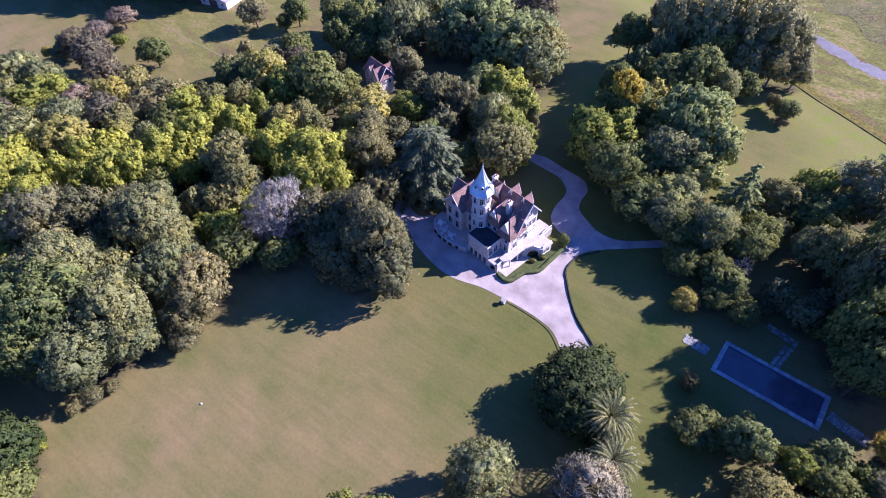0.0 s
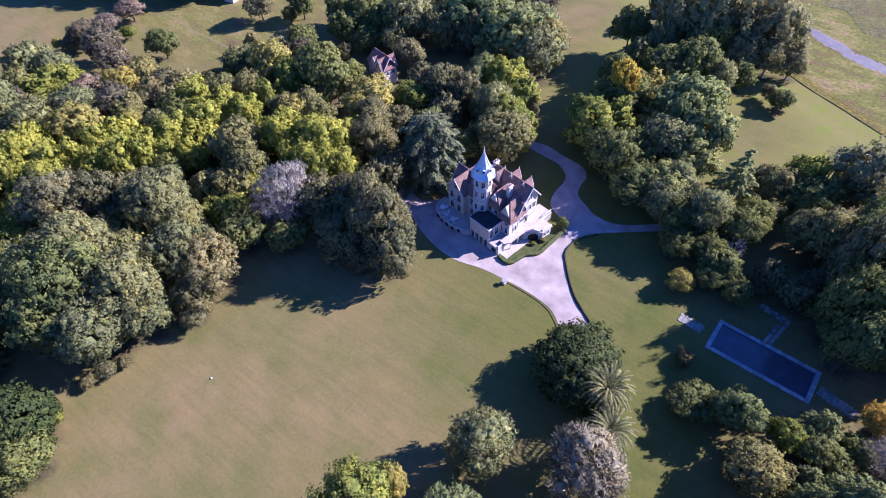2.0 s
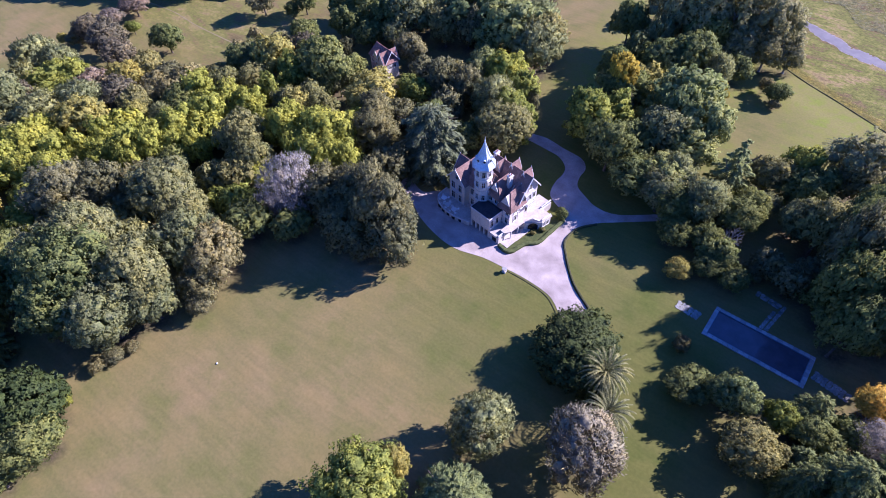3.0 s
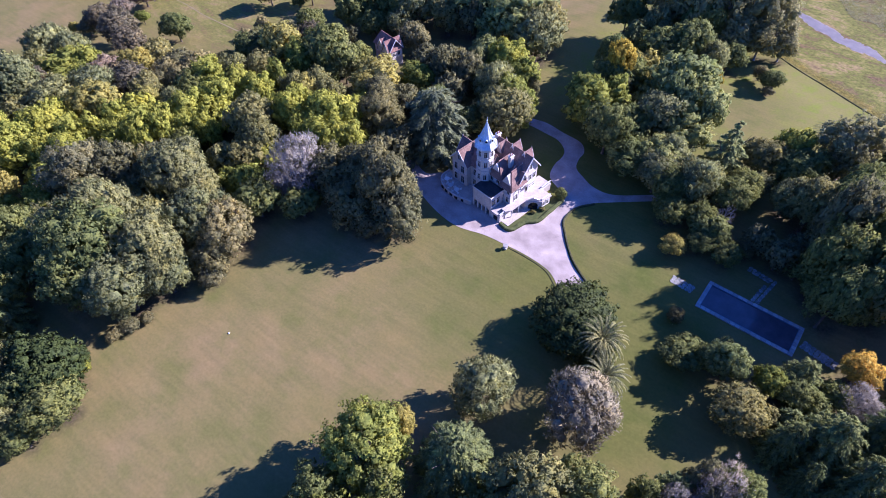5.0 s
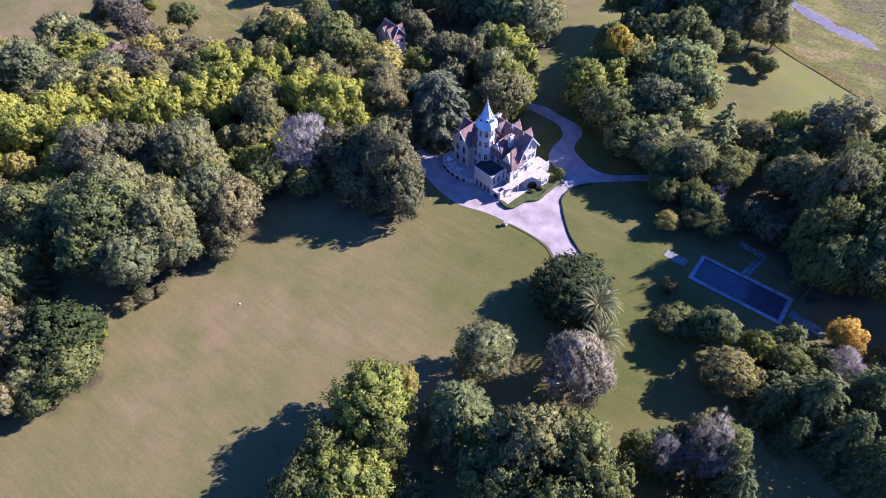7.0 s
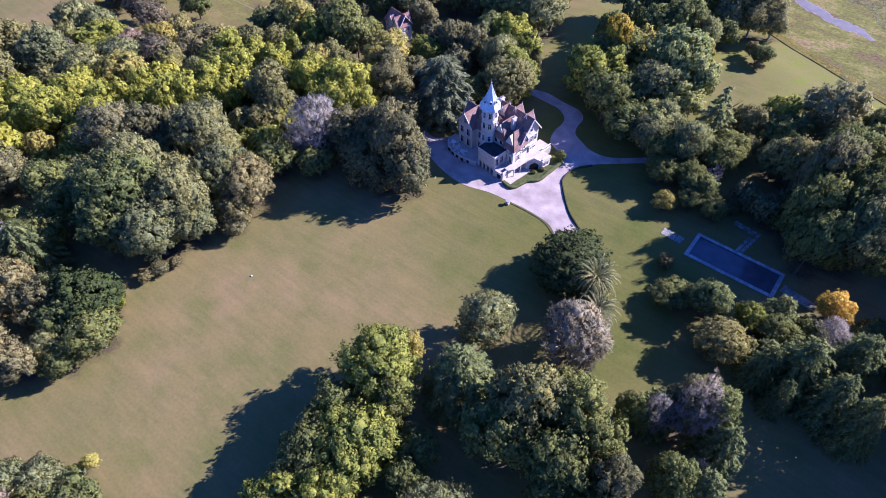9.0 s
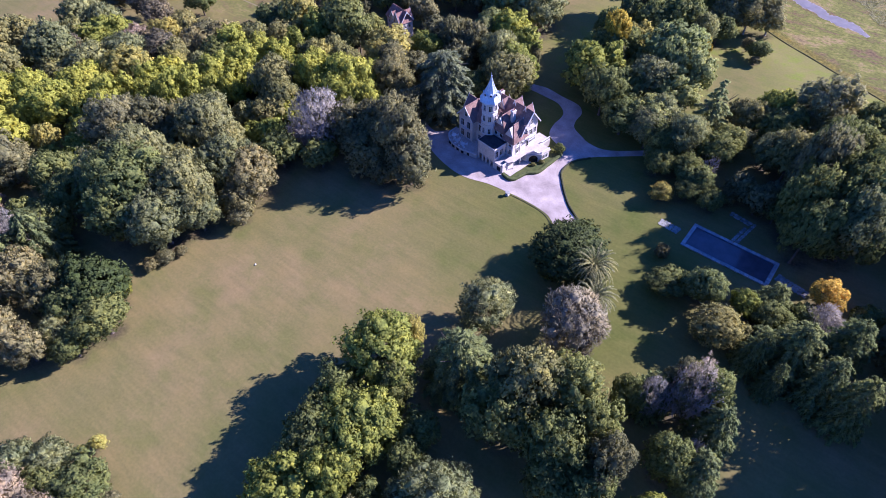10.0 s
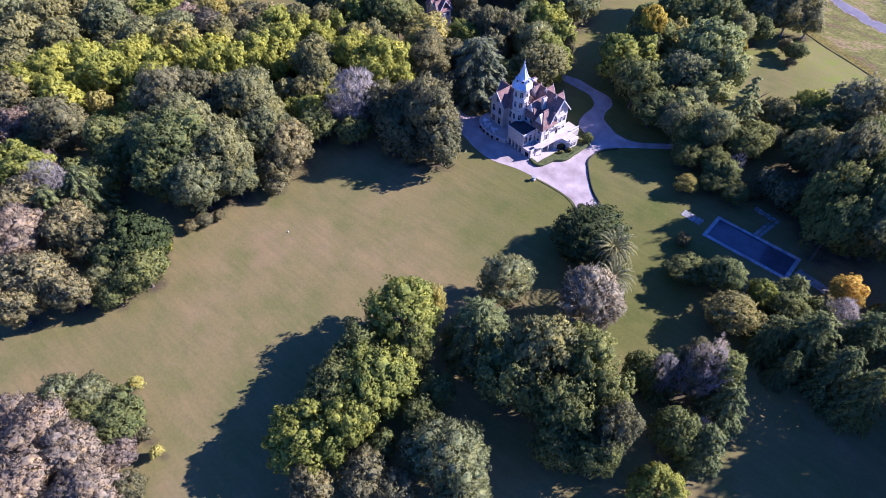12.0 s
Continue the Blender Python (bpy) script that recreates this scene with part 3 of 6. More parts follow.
# kind: crown builder and its numbers for a tree 6 m in radius and 12 m high; label; trunk bark
# lobes, leaves, leaf size, then the crown's manner
BROAD = {
    "oak": (46, 15000, 0.36, dict(lobe_r=(0.20, 0.33), tuft=0.075)),
    "dark": (44, 13000, 0.38, dict(lobe_r=(0.20, 0.34), tuft=0.085)),
    "olive": (44, 13500, 0.38, dict(lobe_r=(0.20, 0.34), tuft=0.085)),
    "yellow": (40, 13000, 0.42, dict(lobe_r=(0.20, 0.32), tuft=0.10, shell=(0.50, 0.86))),
    "gold": (46, 14000, 0.38, dict(lobe_r=(0.18, 0.31), tuft=0.085)),
    "lime": (48, 13500, 0.42, dict(lobe_r=(0.17, 0.28), tuft=0.10, shell=(0.52, 0.88), open_=0.05)),
    "laurel": (52, 14000, 0.40, dict(lobe_r=(0.16, 0.27), tuft=0.09, shell=(0.52, 0.86), open_=0.05)),
    "sage": (50, 15000, 0.32, dict(lobe_r=(0.20, 0.30), tuft=0.07, spiky=0.75, soft=0.7, shell=(0.55, 0.80))),
    "tan": (46, 13500, 0.34, dict(lobe_r=(0.18, 0.32), tuft=0.075, open_=0.10, spiky=0.3)),
    "umber": (46, 13500, 0.35, dict(base=0.06, lobe_r=(0.18, 0.32), tuft=0.075, open_=0.12, spiky=0.3)),
    "rose": (46, 13000, 0.34, dict(lobe_r=(0.18, 0.30), tuft=0.075, spiky=0.4)),
    "plum": (44, 13000, 0.36, dict(tuft=0.08)),
    "amber": (40, 12000, 0.36, dict(lobe_r=(0.20, 0.32), tuft=0.09)),
    "orange": (40, 12000, 0.36, dict(base=0.60, lobe_r=(0.20, 0.32), tuft=0.09)),
    "blossom": (36, 5000, 0.50, dict(tuft=0.12)),
    "magnolia": (60, 20000, 0.36, dict(lobe_r=(0.24, 0.34), tuft=0.075, base=0.04)),
    "blush": (52, 30000, 0.28, dict(lobe_r=(0.18, 0.31), tuft=0.065, spiky=0.6, soft=1.0, inner=2)),
    "bare": (46, 19000, 0.30, dict(lobe_r=(0.18, 0.29), tuft=0.065, spiky=0.9, aspect=0.55, shell=(0.55, 0.86), loose=0.8, inner=0, soft=1.0)),
    "pinkgrey": (60, 20000, 0.30, dict(lobe_r=(0.18, 0.27), tuft=0.06, spiky=0.85, shell=(0.58, 0.84), loose=0.9, soft=1.0)),
}
LABELS = {
    "oak": "broad green oak tree with dense clumped foliage", "dark": "dark green broadleaf tree with a dense crown", "olive": "olive-green broadleaf tree with a rounded crown",
    "yellow": "yellow-green plane tree turning in autumn", "gold": "golden broadleaf tree in autumn colour", "lime": "bright lime-green broadleaf tree in full leaf",
    "laurel": "tall mid-green laurel tree with tufted foliage", "sage": "pale sage-green tree with fine foliage", "tan": "brownish tree with thinning autumn foliage", "umber": "grey-brown tree with sparse dull foliage",
    "rose": "dusty pink-brown tree with a fuzzy crown", "plum": "dark purplish plum tree with a rounded crown", "orange": "tall tree topped with orange-yellow autumn leaves", "amber": "orange-yellow tree in bright autumn colour",
    "blossom": "small shrub covered in bright yellow blossom", "magnolia": "dark glossy evergreen magnolia tree on the lawn", "euc": "tall grey-green eucalyptus with hanging foliage", "cedar": "blue-green cedar with drooping tiered boughs",
    "cedarish": "dark green conifer with feathery drooping boughs", "fir": "tall grey-green conical fir with tiered boughs", "bare": "leafless lilac-grey tree with fine bare twigs",
    "blush": "beige-pink feathery tree, almost leafless",
    "dead": "dead tree with bold pale bare limbs",
    "pinkgrey": "pinkish-grey feathery tree, almost leafless",
}
MADE, NORMALS = {}, {}


def tree_meshes(kind, variant):
    if (kind, variant) not in MADE:
        rng = np.random.default_rng(sum(map(ord, kind)) * 7 + variant)
        bark = PALE_BARK if kind in ("bare", "euc", "pinkgrey", "blush", "dead") else BARK
        near, nrm = (0.51, 0.29, 0.11, 0.86)[variant // 2], None
        if kind in BROAD:
            lobes, leaves, size, manner = BROAD[kind]
            c, nrm = lobed_crown(rng, 6, 12, lobes, int(leaves * near), 0.86 * size / math.sqrt(near), **{"inner": 1, **manner})
        elif kind == "euc":
            c, nrm = lobed_crown(rng, 6, 20, 64, int(19000 * near), 0.29 / math.sqrt(near), lobe_r=(0.15, 0.26), base=0.06, aspect=0.8, open_=0.10, shell=(0.40, 0.88), tuft=0.075, inner=1)
        elif kind == "cedar":
            c, nrm = tiered_crown(rng, 6, 12, 13, 14, int(190 * near), 0.50 / math.sqrt(near), 0.34, 0.36)
        elif kind == "cedarish":
            c, nrm = tiered_crown(rng, 6, 12, 15, 14, int(180 * near), 0.46 / math.sqrt(near), 0.28, 0.36)
        elif kind == "fir":
            c, nrm = tiered_crown(rng, 6, 17, 11, 10, int(330 * near), 0.50, 0.30, 0.85, 0.04)
        elif kind == "dead":
            c, nrm = feather_crown(rng, 6, 12, 110, int(12 * near), 0.4, 0.035)
        tall = {"euc": 20, "fir": 17}.get(kind, 12)
        crown = quads_mesh(kind + "_crown", c, LEAVES[kind], nrm)
        if kind in ("bare", "dead"):
            trunk = twig_mesh("bare_limbs", rng, 6, 12, 5, PALE_BARK if kind == "bare" else DEAD_WOOD, 0.035 if kind == "bare" else 0.054)
        else:
            trunk = trunk_mesh(kind + "_trunk", rng, tall, 0.34, 3 if kind in ("cedar", "cedarish", "fir") else 7, 5.0, bark, 0.9 if kind in ("cedar", "cedarish", "fir") else 0.62)
        if nrm is not None:
            NORMALS[crown.name] = nrm
        MADE[kind, variant] = trunk, crown, tall
    return MADE[kind, variant]


TREE_RNG = random.Random(11)
TREES = []


def tree(kind, x, y, h, r, far=0, label="", shrub=False):
    """A tree or shrub at (x, y), h metres high, crown r metres in radius."""
    pick = TREE_RNG.randrange(2) + 2 * int(far)
    if r > 7.2 and not far:
        pick = 6
    trunk, crown, tall = tree_meshes(kind, pick)
    t = new("shrub" if shrub else "tree")
    t.location = (x, y, 0)
    t.rotation_euler = (0, 0, TREE_RNG.uniform(0, 6.28))
    t.scale = (r / 6 * TREE_RNG.uniform(0.94, 1.06), r / 6 * TREE_RNG.uniform(0.94, 1.06), h / tall)
    new("trunk", trunk).parent = t
    new("crown", crown).parent = t
    TREES.append((x, y, r, kind))
    return tagged(t, label or LABELS[kind].replace(" tree", " shrub" if shrub else " tree"), "shrub" if shrub else "tree")


# woods behind and left of the house
tree("rose", -214.3, 89.8, 8, 5.2, far=1)
tree("rose", -212.7, 78.8, 8, 4.6, far=1)
tree("plum", -208.7, 68.2, 11, 4.8, far=1)
tree("plum", -195.3, 67.6, 13, 6.4, far=1)
tree("plum", -182.9, 64.1, 12, 5.9, far=1)
tree("tan", -212.6, 64.6, 6, 3.8, far=1)
tree("gold", -217.7, 62.0, 5, 2.2, far=1, shrub=True)
tree("sage", -204.8, 47.3, 14, 7.3, far=1)
tree("sage", -195.1, 50.3, 13, 5.4, far=1)
tree("lime", -203.3, 80.9, 5, 2.6, far=1, shrub=True)
tree("dark", -181.3, 80.8, 10, 5.4, far=1)
tree("rose", -180.7, 52.4, 8, 5.0, far=1)
tree("gold", -171.5, 58.8, 11, 5.7, far=1)
tree("lime", -187.7, 42.9, 11, 7.8, far=1)
tree("gold", -192.7, 39.5, 10, 3.9, far=1)
tree("olive", -174.6, 68.8, 9, 3.7, far=1)
tree("umber", -161.9, 67.6, 9, 5.4, far=1)
tree("plum", -187.2, 34.4, 11, 3.8, far=1)
tree("plum", -162.1, 50.8, 12, 6.0, far=1)
tree("olive", -154.6, 51.4, 12, 4.8, far=1)
tree("sage", -168.4, 43.0, 13, 8.2, far=1)
tree("sage", -173.2, 31.6, 13, 8.0, far=1)
tree("tan", -155.9, 57.2, 9, 2.7, far=1)
tree("yellow", -141.6, 65.1, 14, 6.1, far=1)
tree("olive", -139.1, 72.8, 13, 4.9, far=1)
tree("dark", -146.4, 84.5, 12, 4.8, far=1)
tree("tan", -155.4, 90.6, 8, 2.9, far=1)
tree("olive", -150.2, 77.3, 8, 3.4, far=1)
tree("gold", -160.6, 37.5, 14, 7.5, far=1)
tree("gold", -149.2, 47.7, 12, 4.0, far=1)
tree("dark", -142.1, 59.0, 13, 5.1, far=1)
tree("sage", -141.4, 51.5, 12, 3.9, far=1)
tree("yellow", -131.0, 59.5, 14, 5.7, far=1)
tree("yellow", -130.9, 66.9, 13, 5.1, far=1)
tree("yellow", -123.3, 68.7, 13, 5.1, far=1)
tree("yellow", -131.5, 49.9, 14, 5.7, far=1)
tree("yellow", -127.4, 45.4, 12, 4.1, far=1)
tree("yellow", -134.6, 43.6, 13, 3.8, far=1)
tree("yellow", -136.4, 38.2, 14, 4.9, far=1)
tree("yellow", -131.1, 34.1, 12, 3.6)
tree("yellow", -146.6, 36.7, 13, 4.7, far=1)
tree("yellow", -139.2, 31.3, 13, 4.1, far=1)
tree("yellow", -146.4, 29.0, 13, 4.2, far=1)
tree("yellow", -149.9, 24.5, 14, 4.8, far=1)
tree("yellow", -159.9, 21.6, 14, 4.9, far=1)
tree("yellow", -150.1, 16.8, 14, 4.4, far=1)
tree("dark", -123.2, 41.2, 11, 4.3)
tree("tan", -132.2, 16.4, 18, 8.5)
tree("umber", -127.0, 24.0, 16, 6.5)
tree("oak", -110.9, 31.1, 18, 8.4)
tree("oak", -103.6, 30.7, 14, 6.0)
tree("olive", -112.1, 56.6, 18, 6.6)
tree("olive", -104.1, 52.7, 15, 5.5)
tree("tan", -173.2, 117.8, 11, 5.6, far=1)
tree("dark", -160.4, 127.2, 11, 4.9, far=1)
tree("dark", -161.9, 121.7, 7, 2.5, far=1, shrub=True)
tree("dark", -144.7, 131.5, 14, 5.4, far=1)
tree("dark", -132.0, 131.2, 16, 7.4, far=1)
tree("sage", -115.9, 136.0, 18, 9.4, far=1)
tree("olive", -103.1, 138.3, 16, 6.3, far=1)
tree("sage", -115.8, 148.4, 17, 7.5, far=1)
tree("dark", -134.5, 122.1, 13, 5.6, far=1)
tree("dark", -122.6, 131.9, 15, 6.5, far=1)
tree("tan", -158.1, 100.7, 7, 3.3, far=1)
tree("tan", -147.2, 102.2, 8, 4.5, far=1)
tree("dark", -139.5, 107.3, 13, 5.2, far=1)
tree("plum", -134.4, 102.9, 11, 5.6, far=1)
tree("dark", -118.0, 95.0, 18, 8.2, far=1)
tree("oak", -113.2, 95.4, 13, 5.0, far=1)
tree("gold", -136.3, 90.7, 16, 7.5, far=1)
tree("olive", -145.1, 87.6, 12, 5.2, far=1)
tree("lime", -124.5, 88.5, 14, 5.4, far=1)
tree("gold", -100.1, 95.3, 12, 8.0, far=1)
tree("lime", -90.6, 104.5, 10, 5.1, far=1)
tree("umber", -85.5, 110.7, 14, 4.3, far=1)
tree("umber", -78.2, 110.6, 13, 4.1, far=1)
tree("tan", -104.8, 121.5, 12, 5.1, far=1)
tree("umber", -127.7, 113.9, 7, 3.0, far=1)
tree("dark", -113.1, 89.2, 10, 3.0, far=1)
tree("olive", -134.6, 79.5, 12, 5.0, far=1)
tree("lime", -125.2, 79.1, 12, 3.9, far=1)
tree("olive", -113.0, 83.1, 12, 4.4, far=1)
tree("oak", -117.2, 77.1, 12, 4.0, far=1)
tree("gold", -111.5, 76.7, 13, 4.5, far=1)
tree("olive", -106.1, 80.7, 12, 4.3, far=1)
tree("yellow", -105.8, 67.2, 16, 6.3)
tree("yellow", -94.5, 70.3, 17, 7.0)
tree("yellow", -92.4, 76.8, 13, 3.6)
tree("yellow", -89.6, 62.9, 15, 6.8)
tree("yellow", -97.0, 63.5, 14, 5.0)
tree("umber", -86.5, 81.5, 15, 7.8)
tree("umber", -92.8, 89.7, 13, 5.4)
tree("bare", -86.6, 50.2, 19, 7.0)
tree("bare", -90.4, 45.8, 9, 3.1)
tree("umber", -62.8, 57.0, 22, 8.6)
tree("umber", -57.4, 53.8, 15, 6.7)
tree("umber", -69.0, 50.7, 14, 6.7)
tree("umber", -63.0, 49.6, 9, 4.0)
tree("umber", -71.4, 58.4, 18, 7.0)
tree("umber", -78.7, 55.3, 16, 6.9)
tree("cedar", -69.2, 85.6, 21, 11.4)
tree("umber", -95.5, 141.7, 16, 6.3, far=1)
tree("laurel", -81.6, 144.8, 19, 10.5, far=1)
tree("olive", -70.3, 146.7, 17, 8.4, far=1)
tree("laurel", -95.2, 156.0, 18, 8.6, far=1)
tree("plum", -86.6, 172.1, 13, 7.6, far=1)
tree("sage", -77.9, 154.6, 17, 7.5, far=1)
tree("yellow", -70.3, 124.3, 14, 6.4, far=1)
tree("lime", -64.1, 122.5, 12, 5.4, far=1)
tree("sage", -67.4, 112.5, 14, 6.9)
tree("umber", -59.2, 121.5, 9, 2.6, far=1)
tree("lime", -60.1, 112.0, 12, 6.0)
tree("umber", -78.0, 114.4, 14, 5.6, far=1)
tree("sage", -77.6, 119.1, 13, 2.8, far=1)
tree("sage", -62.5, 105.6, 10, 6.0)
tree("lime", -55.2, 107.1, 9, 4.9)
tree("olive", -263.0, 92.2, 18, 7.5, far=1)
tree("dark", -257.9, 104.7, 18, 7.5, far=1)
tree("oak", -252.3, 94.9, 18, 7.5, far=1)
tree("olive", -250.1, 110.2, 18, 7.5, far=1)
tree("dark", -244.6, 100.1, 18, 7.5, far=1)
tree("oak", -237.0, 113.4, 18, 7.5, far=1)
tree("olive", -233.1, 105.7, 18, 7.5, far=1)
tree("dark", -229.2, 116.7, 18, 7.5, far=1)
tree("oak", -224.7, 111.9, 18, 7.5, far=1)
tree("olive", -220.5, 123.7, 18, 7.5, far=1)
tree("dark", -215.3, 113.3, 18, 7.5, far=1)
tree("oak", -210.4, 127.7, 18, 7.5, far=1)
tree("olive", -207.6, 117.7, 18, 7.5, far=1)
tree("dark", -200.7, 131.8, 18, 7.5, far=1)
tree("oak", -129.2, 146.2, 16.7, 8.0, far=1)
tree("laurel", -97.3, 148.8, 20.0, 9.7, far=1)
tree("sage", -69.1, 141.1, 17.1, 8.7, far=1)
# woods along the lawn's edge
tree("olive", -186.4, -5.6, 15, 6.3)
tree("yellow", -174.6, 2.3, 15, 7.7)
tree("yellow", -171.0, 11.5, 14, 5.8)
tree("yellow", -158.1, 11.7, 15, 7.2)
tree("yellow", -165.7, -3.0, 12, 4.7)
tree("yellow", -162.7, 4.1, 11, 3.8)
tree("yellow", -176.2, -7.2, 13, 6.0)
tree("yellow", -145.4, 20.6, 14, 4.4, far=1)
tree("yellow", -134.8, 35.0, 14, 4.4, far=1)
tree("yellow", -130.6, 40.7, 14, 4.2, far=1)
tree("yellow", -122.6, 48.4, 12, 3.8, far=1)
tree("yellow", -91.2, 73.6, 15, 4.6, far=1)
tree("yellow", -84.9, 66.0, 15, 4.9)
tree("yellow", -160.3, 21.1, 14, 6.0)
tree("sage", -173.8, -13.5, 12, 5.3)
tree("olive", -200.9, 1.7, 16, 7.3)
tree("olive", -189.8, 11.6, 16, 6.9)
tree("rose", -159.9, -16.3, 11, 5.3)
tree("umber", -146.8, -10.1, 15, 8.4)
tree("rose", -143.2, -8.0, 6, 2.6)
tree("gold", -148.2, 2.7, 11, 3.8)
tree("lime", -144.0, 0.1, 7, 3.6)
tree("lime", -145.0, -25.2, 10, 5.6)
tree("rose", -137.8, -18.8, 8, 3.4)
tree("dark", -151.1, -17.4, 7, 4.4)
tree("dark", -103.8, 4.3, 22, 9.6)
tree("oak", -93.6, 10.7, 20, 7.9)
tree("dark", -101.3, -2.4, 18, 7.2)
tree("oak", -92.5, 1.6, 17, 7.7)
tree("oak", -115.2, 1.5, 17, 6.6)
tree("oak", -89.4, 9.7, 13, 6.3)
tree("oak", -109.8, 10.6, 22, 7.7)
tree("tan", -87.8, 26.7, 14, 7.0)
tree("oak", -95.5, 25.0, 16, 6.7)
tree("lime", -101.8, 39.3, 9, 3.6)
tree("umber", -86.3, 19.6, 10, 5.1)
tree("tan", -82.6, 16.5, 6, 2.9, shrub=True)
# three low shrubs stand in for a heap of pale twigs
tree("tan", -88.5, -2.3, 2.8, 2.2, shrub=True)
tree("tan", -87.3, 1.2, 2.2, 1.6, shrub=True)
tree("tan", -89.4, -5.9, 2.4, 1.9, shrub=True)
tree("lime", -134.6, -25.1, 12, 6.8)
tree("bare", -123.1, -22.9, 15, 3.9)
tree("cedarish", -111.0, -18.6, 18, 7.3)
tree("cedarish", -112.7, -26.3, 16, 6.6)
tree("tan", -123.8, -29.4, 13, 6.5)
tree("blush", -109.9, -36.0, 16, 7.5)
tree("tan", -102.5, -26.8, 15, 6.4)
tree("umber", -94.9, -25.0, 15, 5.1)
tree("sage", -93.7, -21.0, 14, 2.9)
tree("magnolia", -87.5, -18.8, 15, 7.1, label="dense dark green evergreen tree at the lawn edge")
tree("dark", -80.8, -22.3, 11, 5.5)
tree("dark", -87.6, -24.3, 13, 4.4)
tree("yellow", -87.0, -14.1, 6, 1.9, shrub=True)
tree("tan", -95.6, -39.5, 14, 6.8)
tree("tan", -87.8, -35.9, 12, 5.4)
tree("sage", -85.8, -28.9, 10, 3.8)
tree("dark", -81.3, -29.8, 8, 3.7)
tree("tan", -93.1, -45.9, 12, 5.5)
tree("sage", -65.5, -48.8, 9, 4.5)
tree("sage", -61.5, -44.9, 8.5, 4.0)
tree("dark", -53.1, -44.2, 8, 5.3)
tree("dark", -58.7, -47.8, 7.5, 4.2)
tree("rose", -47.2, -47.7, 7, 3.5)
tree("tan", -47.7, -42.2, 4, 1.4, shrub=True)
tree("blush", -61.1, -55.3, 11, 6.6)
tree("blush", -68.2, -56.8, 10, 4.8)
tree("blush", -51.9, -52.2, 11, 5.7)
tree("blush", -52.9, -60.5, 12, 6.4)
tree("blush", -43.9, -54.1, 11, 5.5)
tree("umber", -40.2, -49.3, 7, 2.9)
tree("blossom", -59.0, -37.9, 4, 1.5, shrub=True)
tree("blossom", -60.5, -40.4, 3, 0.9, shrub=True)
tree("blossom", -43.3, -42.7, 3.4, 1.3, shrub=True)
tree("olive", -198.2, 2.2, 18.0, 8.7, far=1)
tree("oak", -188.6, 27.9, 17.2, 8.3, far=1)
tree("olive", -209.0, 17.2, 16.8, 8.0, far=1)
tree("umber", -170.9, -13.1, 14.5, 6.8, far=1)
tree("sage", -221.8, 10.4, 16.2, 8.2, far=1)
tree("olive", -207.8, 26.4, 14.8, 7.0, far=1)
tree("olive", -140.0, -40.0, 16.0, 8.0, far=1)
# trees behind the house and by the meadow
tree("dark", -51.2, 171.9, 16, 5.8, far=1)
tree("sage", -39.3, 166.6, 17, 4.4, far=1)
tree("cedarish", -43.3, 159.4, 15, 6.1, far=1)
tree("dark", -27.1, 162.2, 17, 7.8, far=1)
tree("dark", -33.2, 156.6, 15, 7.0, far=1)
tree("sage", -18.2, 160.9, 14, 4.5, far=1)
tree("dark", -44.5, 146.0, 15, 5.0, far=1)
tree("dark", -37.4, 137.0, 15, 7.0, far=1)
tree("orange", -38.3, 136.2, 19, 4.4, far=1)
tree("lime", -37.3, 119.0, 15, 7.3, far=1)
tree("lime", -34.5, 125.8, 14, 4.2, far=1)
tree("laurel", -20.1, 137.6, 19, 9.0, far=1)
tree("laurel", -12.2, 131.7, 17, 7.2, far=1)
tree("laurel", -18.6, 131.4, 18, 4.9, far=1)
tree("oak", -20.4, 123.1, 16, 6.7, far=1)
tree("gold", -25.9, 135.3, 14, 2.9, far=1)
tree("orange", -13.1, 145.5, 15, 2.0, far=1)
tree("umber", -33.9, 130.4, 12, 2.6, far=1)
tree("dark", -25.2, 117.5, 13, 6.1, far=1)
tree("laurel", -11.3, 121.9, 13, 6.6, far=1)
tree("sage", -13.4, 112.0, 11, 5.8, far=1)
tree("euc", -39.1, 177.3, 26, 7.4, far=1)
tree("euc", -30.0, 179.5, 27, 8.0, far=1)
tree("euc", -22.9, 184.2, 27, 8.4, far=1)
tree("euc", -15.0, 188.3, 26, 8.3, far=1)
tree("euc", -8.1, 192.4, 20, 6.1, far=1)
tree("euc", -17.6, 178.1, 16, 6.1, far=1)
tree("euc", -9.2, 182.9, 15, 6.1, far=1)
tree("euc", -2.6, 186.2, 12, 4.9, far=1)
tree("euc", -28.8, 196.9, 26, 8.0, far=1)
tree("euc", -19.2, 208.2, 24, 7.7, far=1)
tree("umber", -49.0, 196.4, 12, 5.5, far=1)
tree("dark", -27.6, 176.7, 18, 6.9, far=1)
tree("dark", -0.5, 168.7, 6, 3.8, far=1)
tree("tan", 0.1, 164.8, 3, 1.8, far=1, shrub=True)
tree("tan", -4.5, 171.6, 5, 2.4, far=1, shrub=True)
# trees round the pool and towards the meadow
tree("fir", 0.0, 118.2, 20, 8.2)
tree("olive", 8.0, 126.7, 11, 5.4)
tree("lime", 13.5, 132.4, 12.5, 4.8)
tree("dark", 17.4, 126.4, 12, 6.6)
tree("euc", 26.0, 136.6, 20, 7.5, far=1)
tree("euc", 24.4, 133.6, 12, 4.2, far=1)
tree("sage", -12.0, 113.1, 12, 5.0)
tree("oak", -12.0, 104.2, 12, 5.6)
tree("sage", -1.4, 110.9, 10, 4.2)
tree("dark", -4.2, 103.7, 9, 4.5)
tree("dark", 7.2, 113.5, 10, 4.1)
tree("oak", 10.2, 116.6, 8, 2.9)
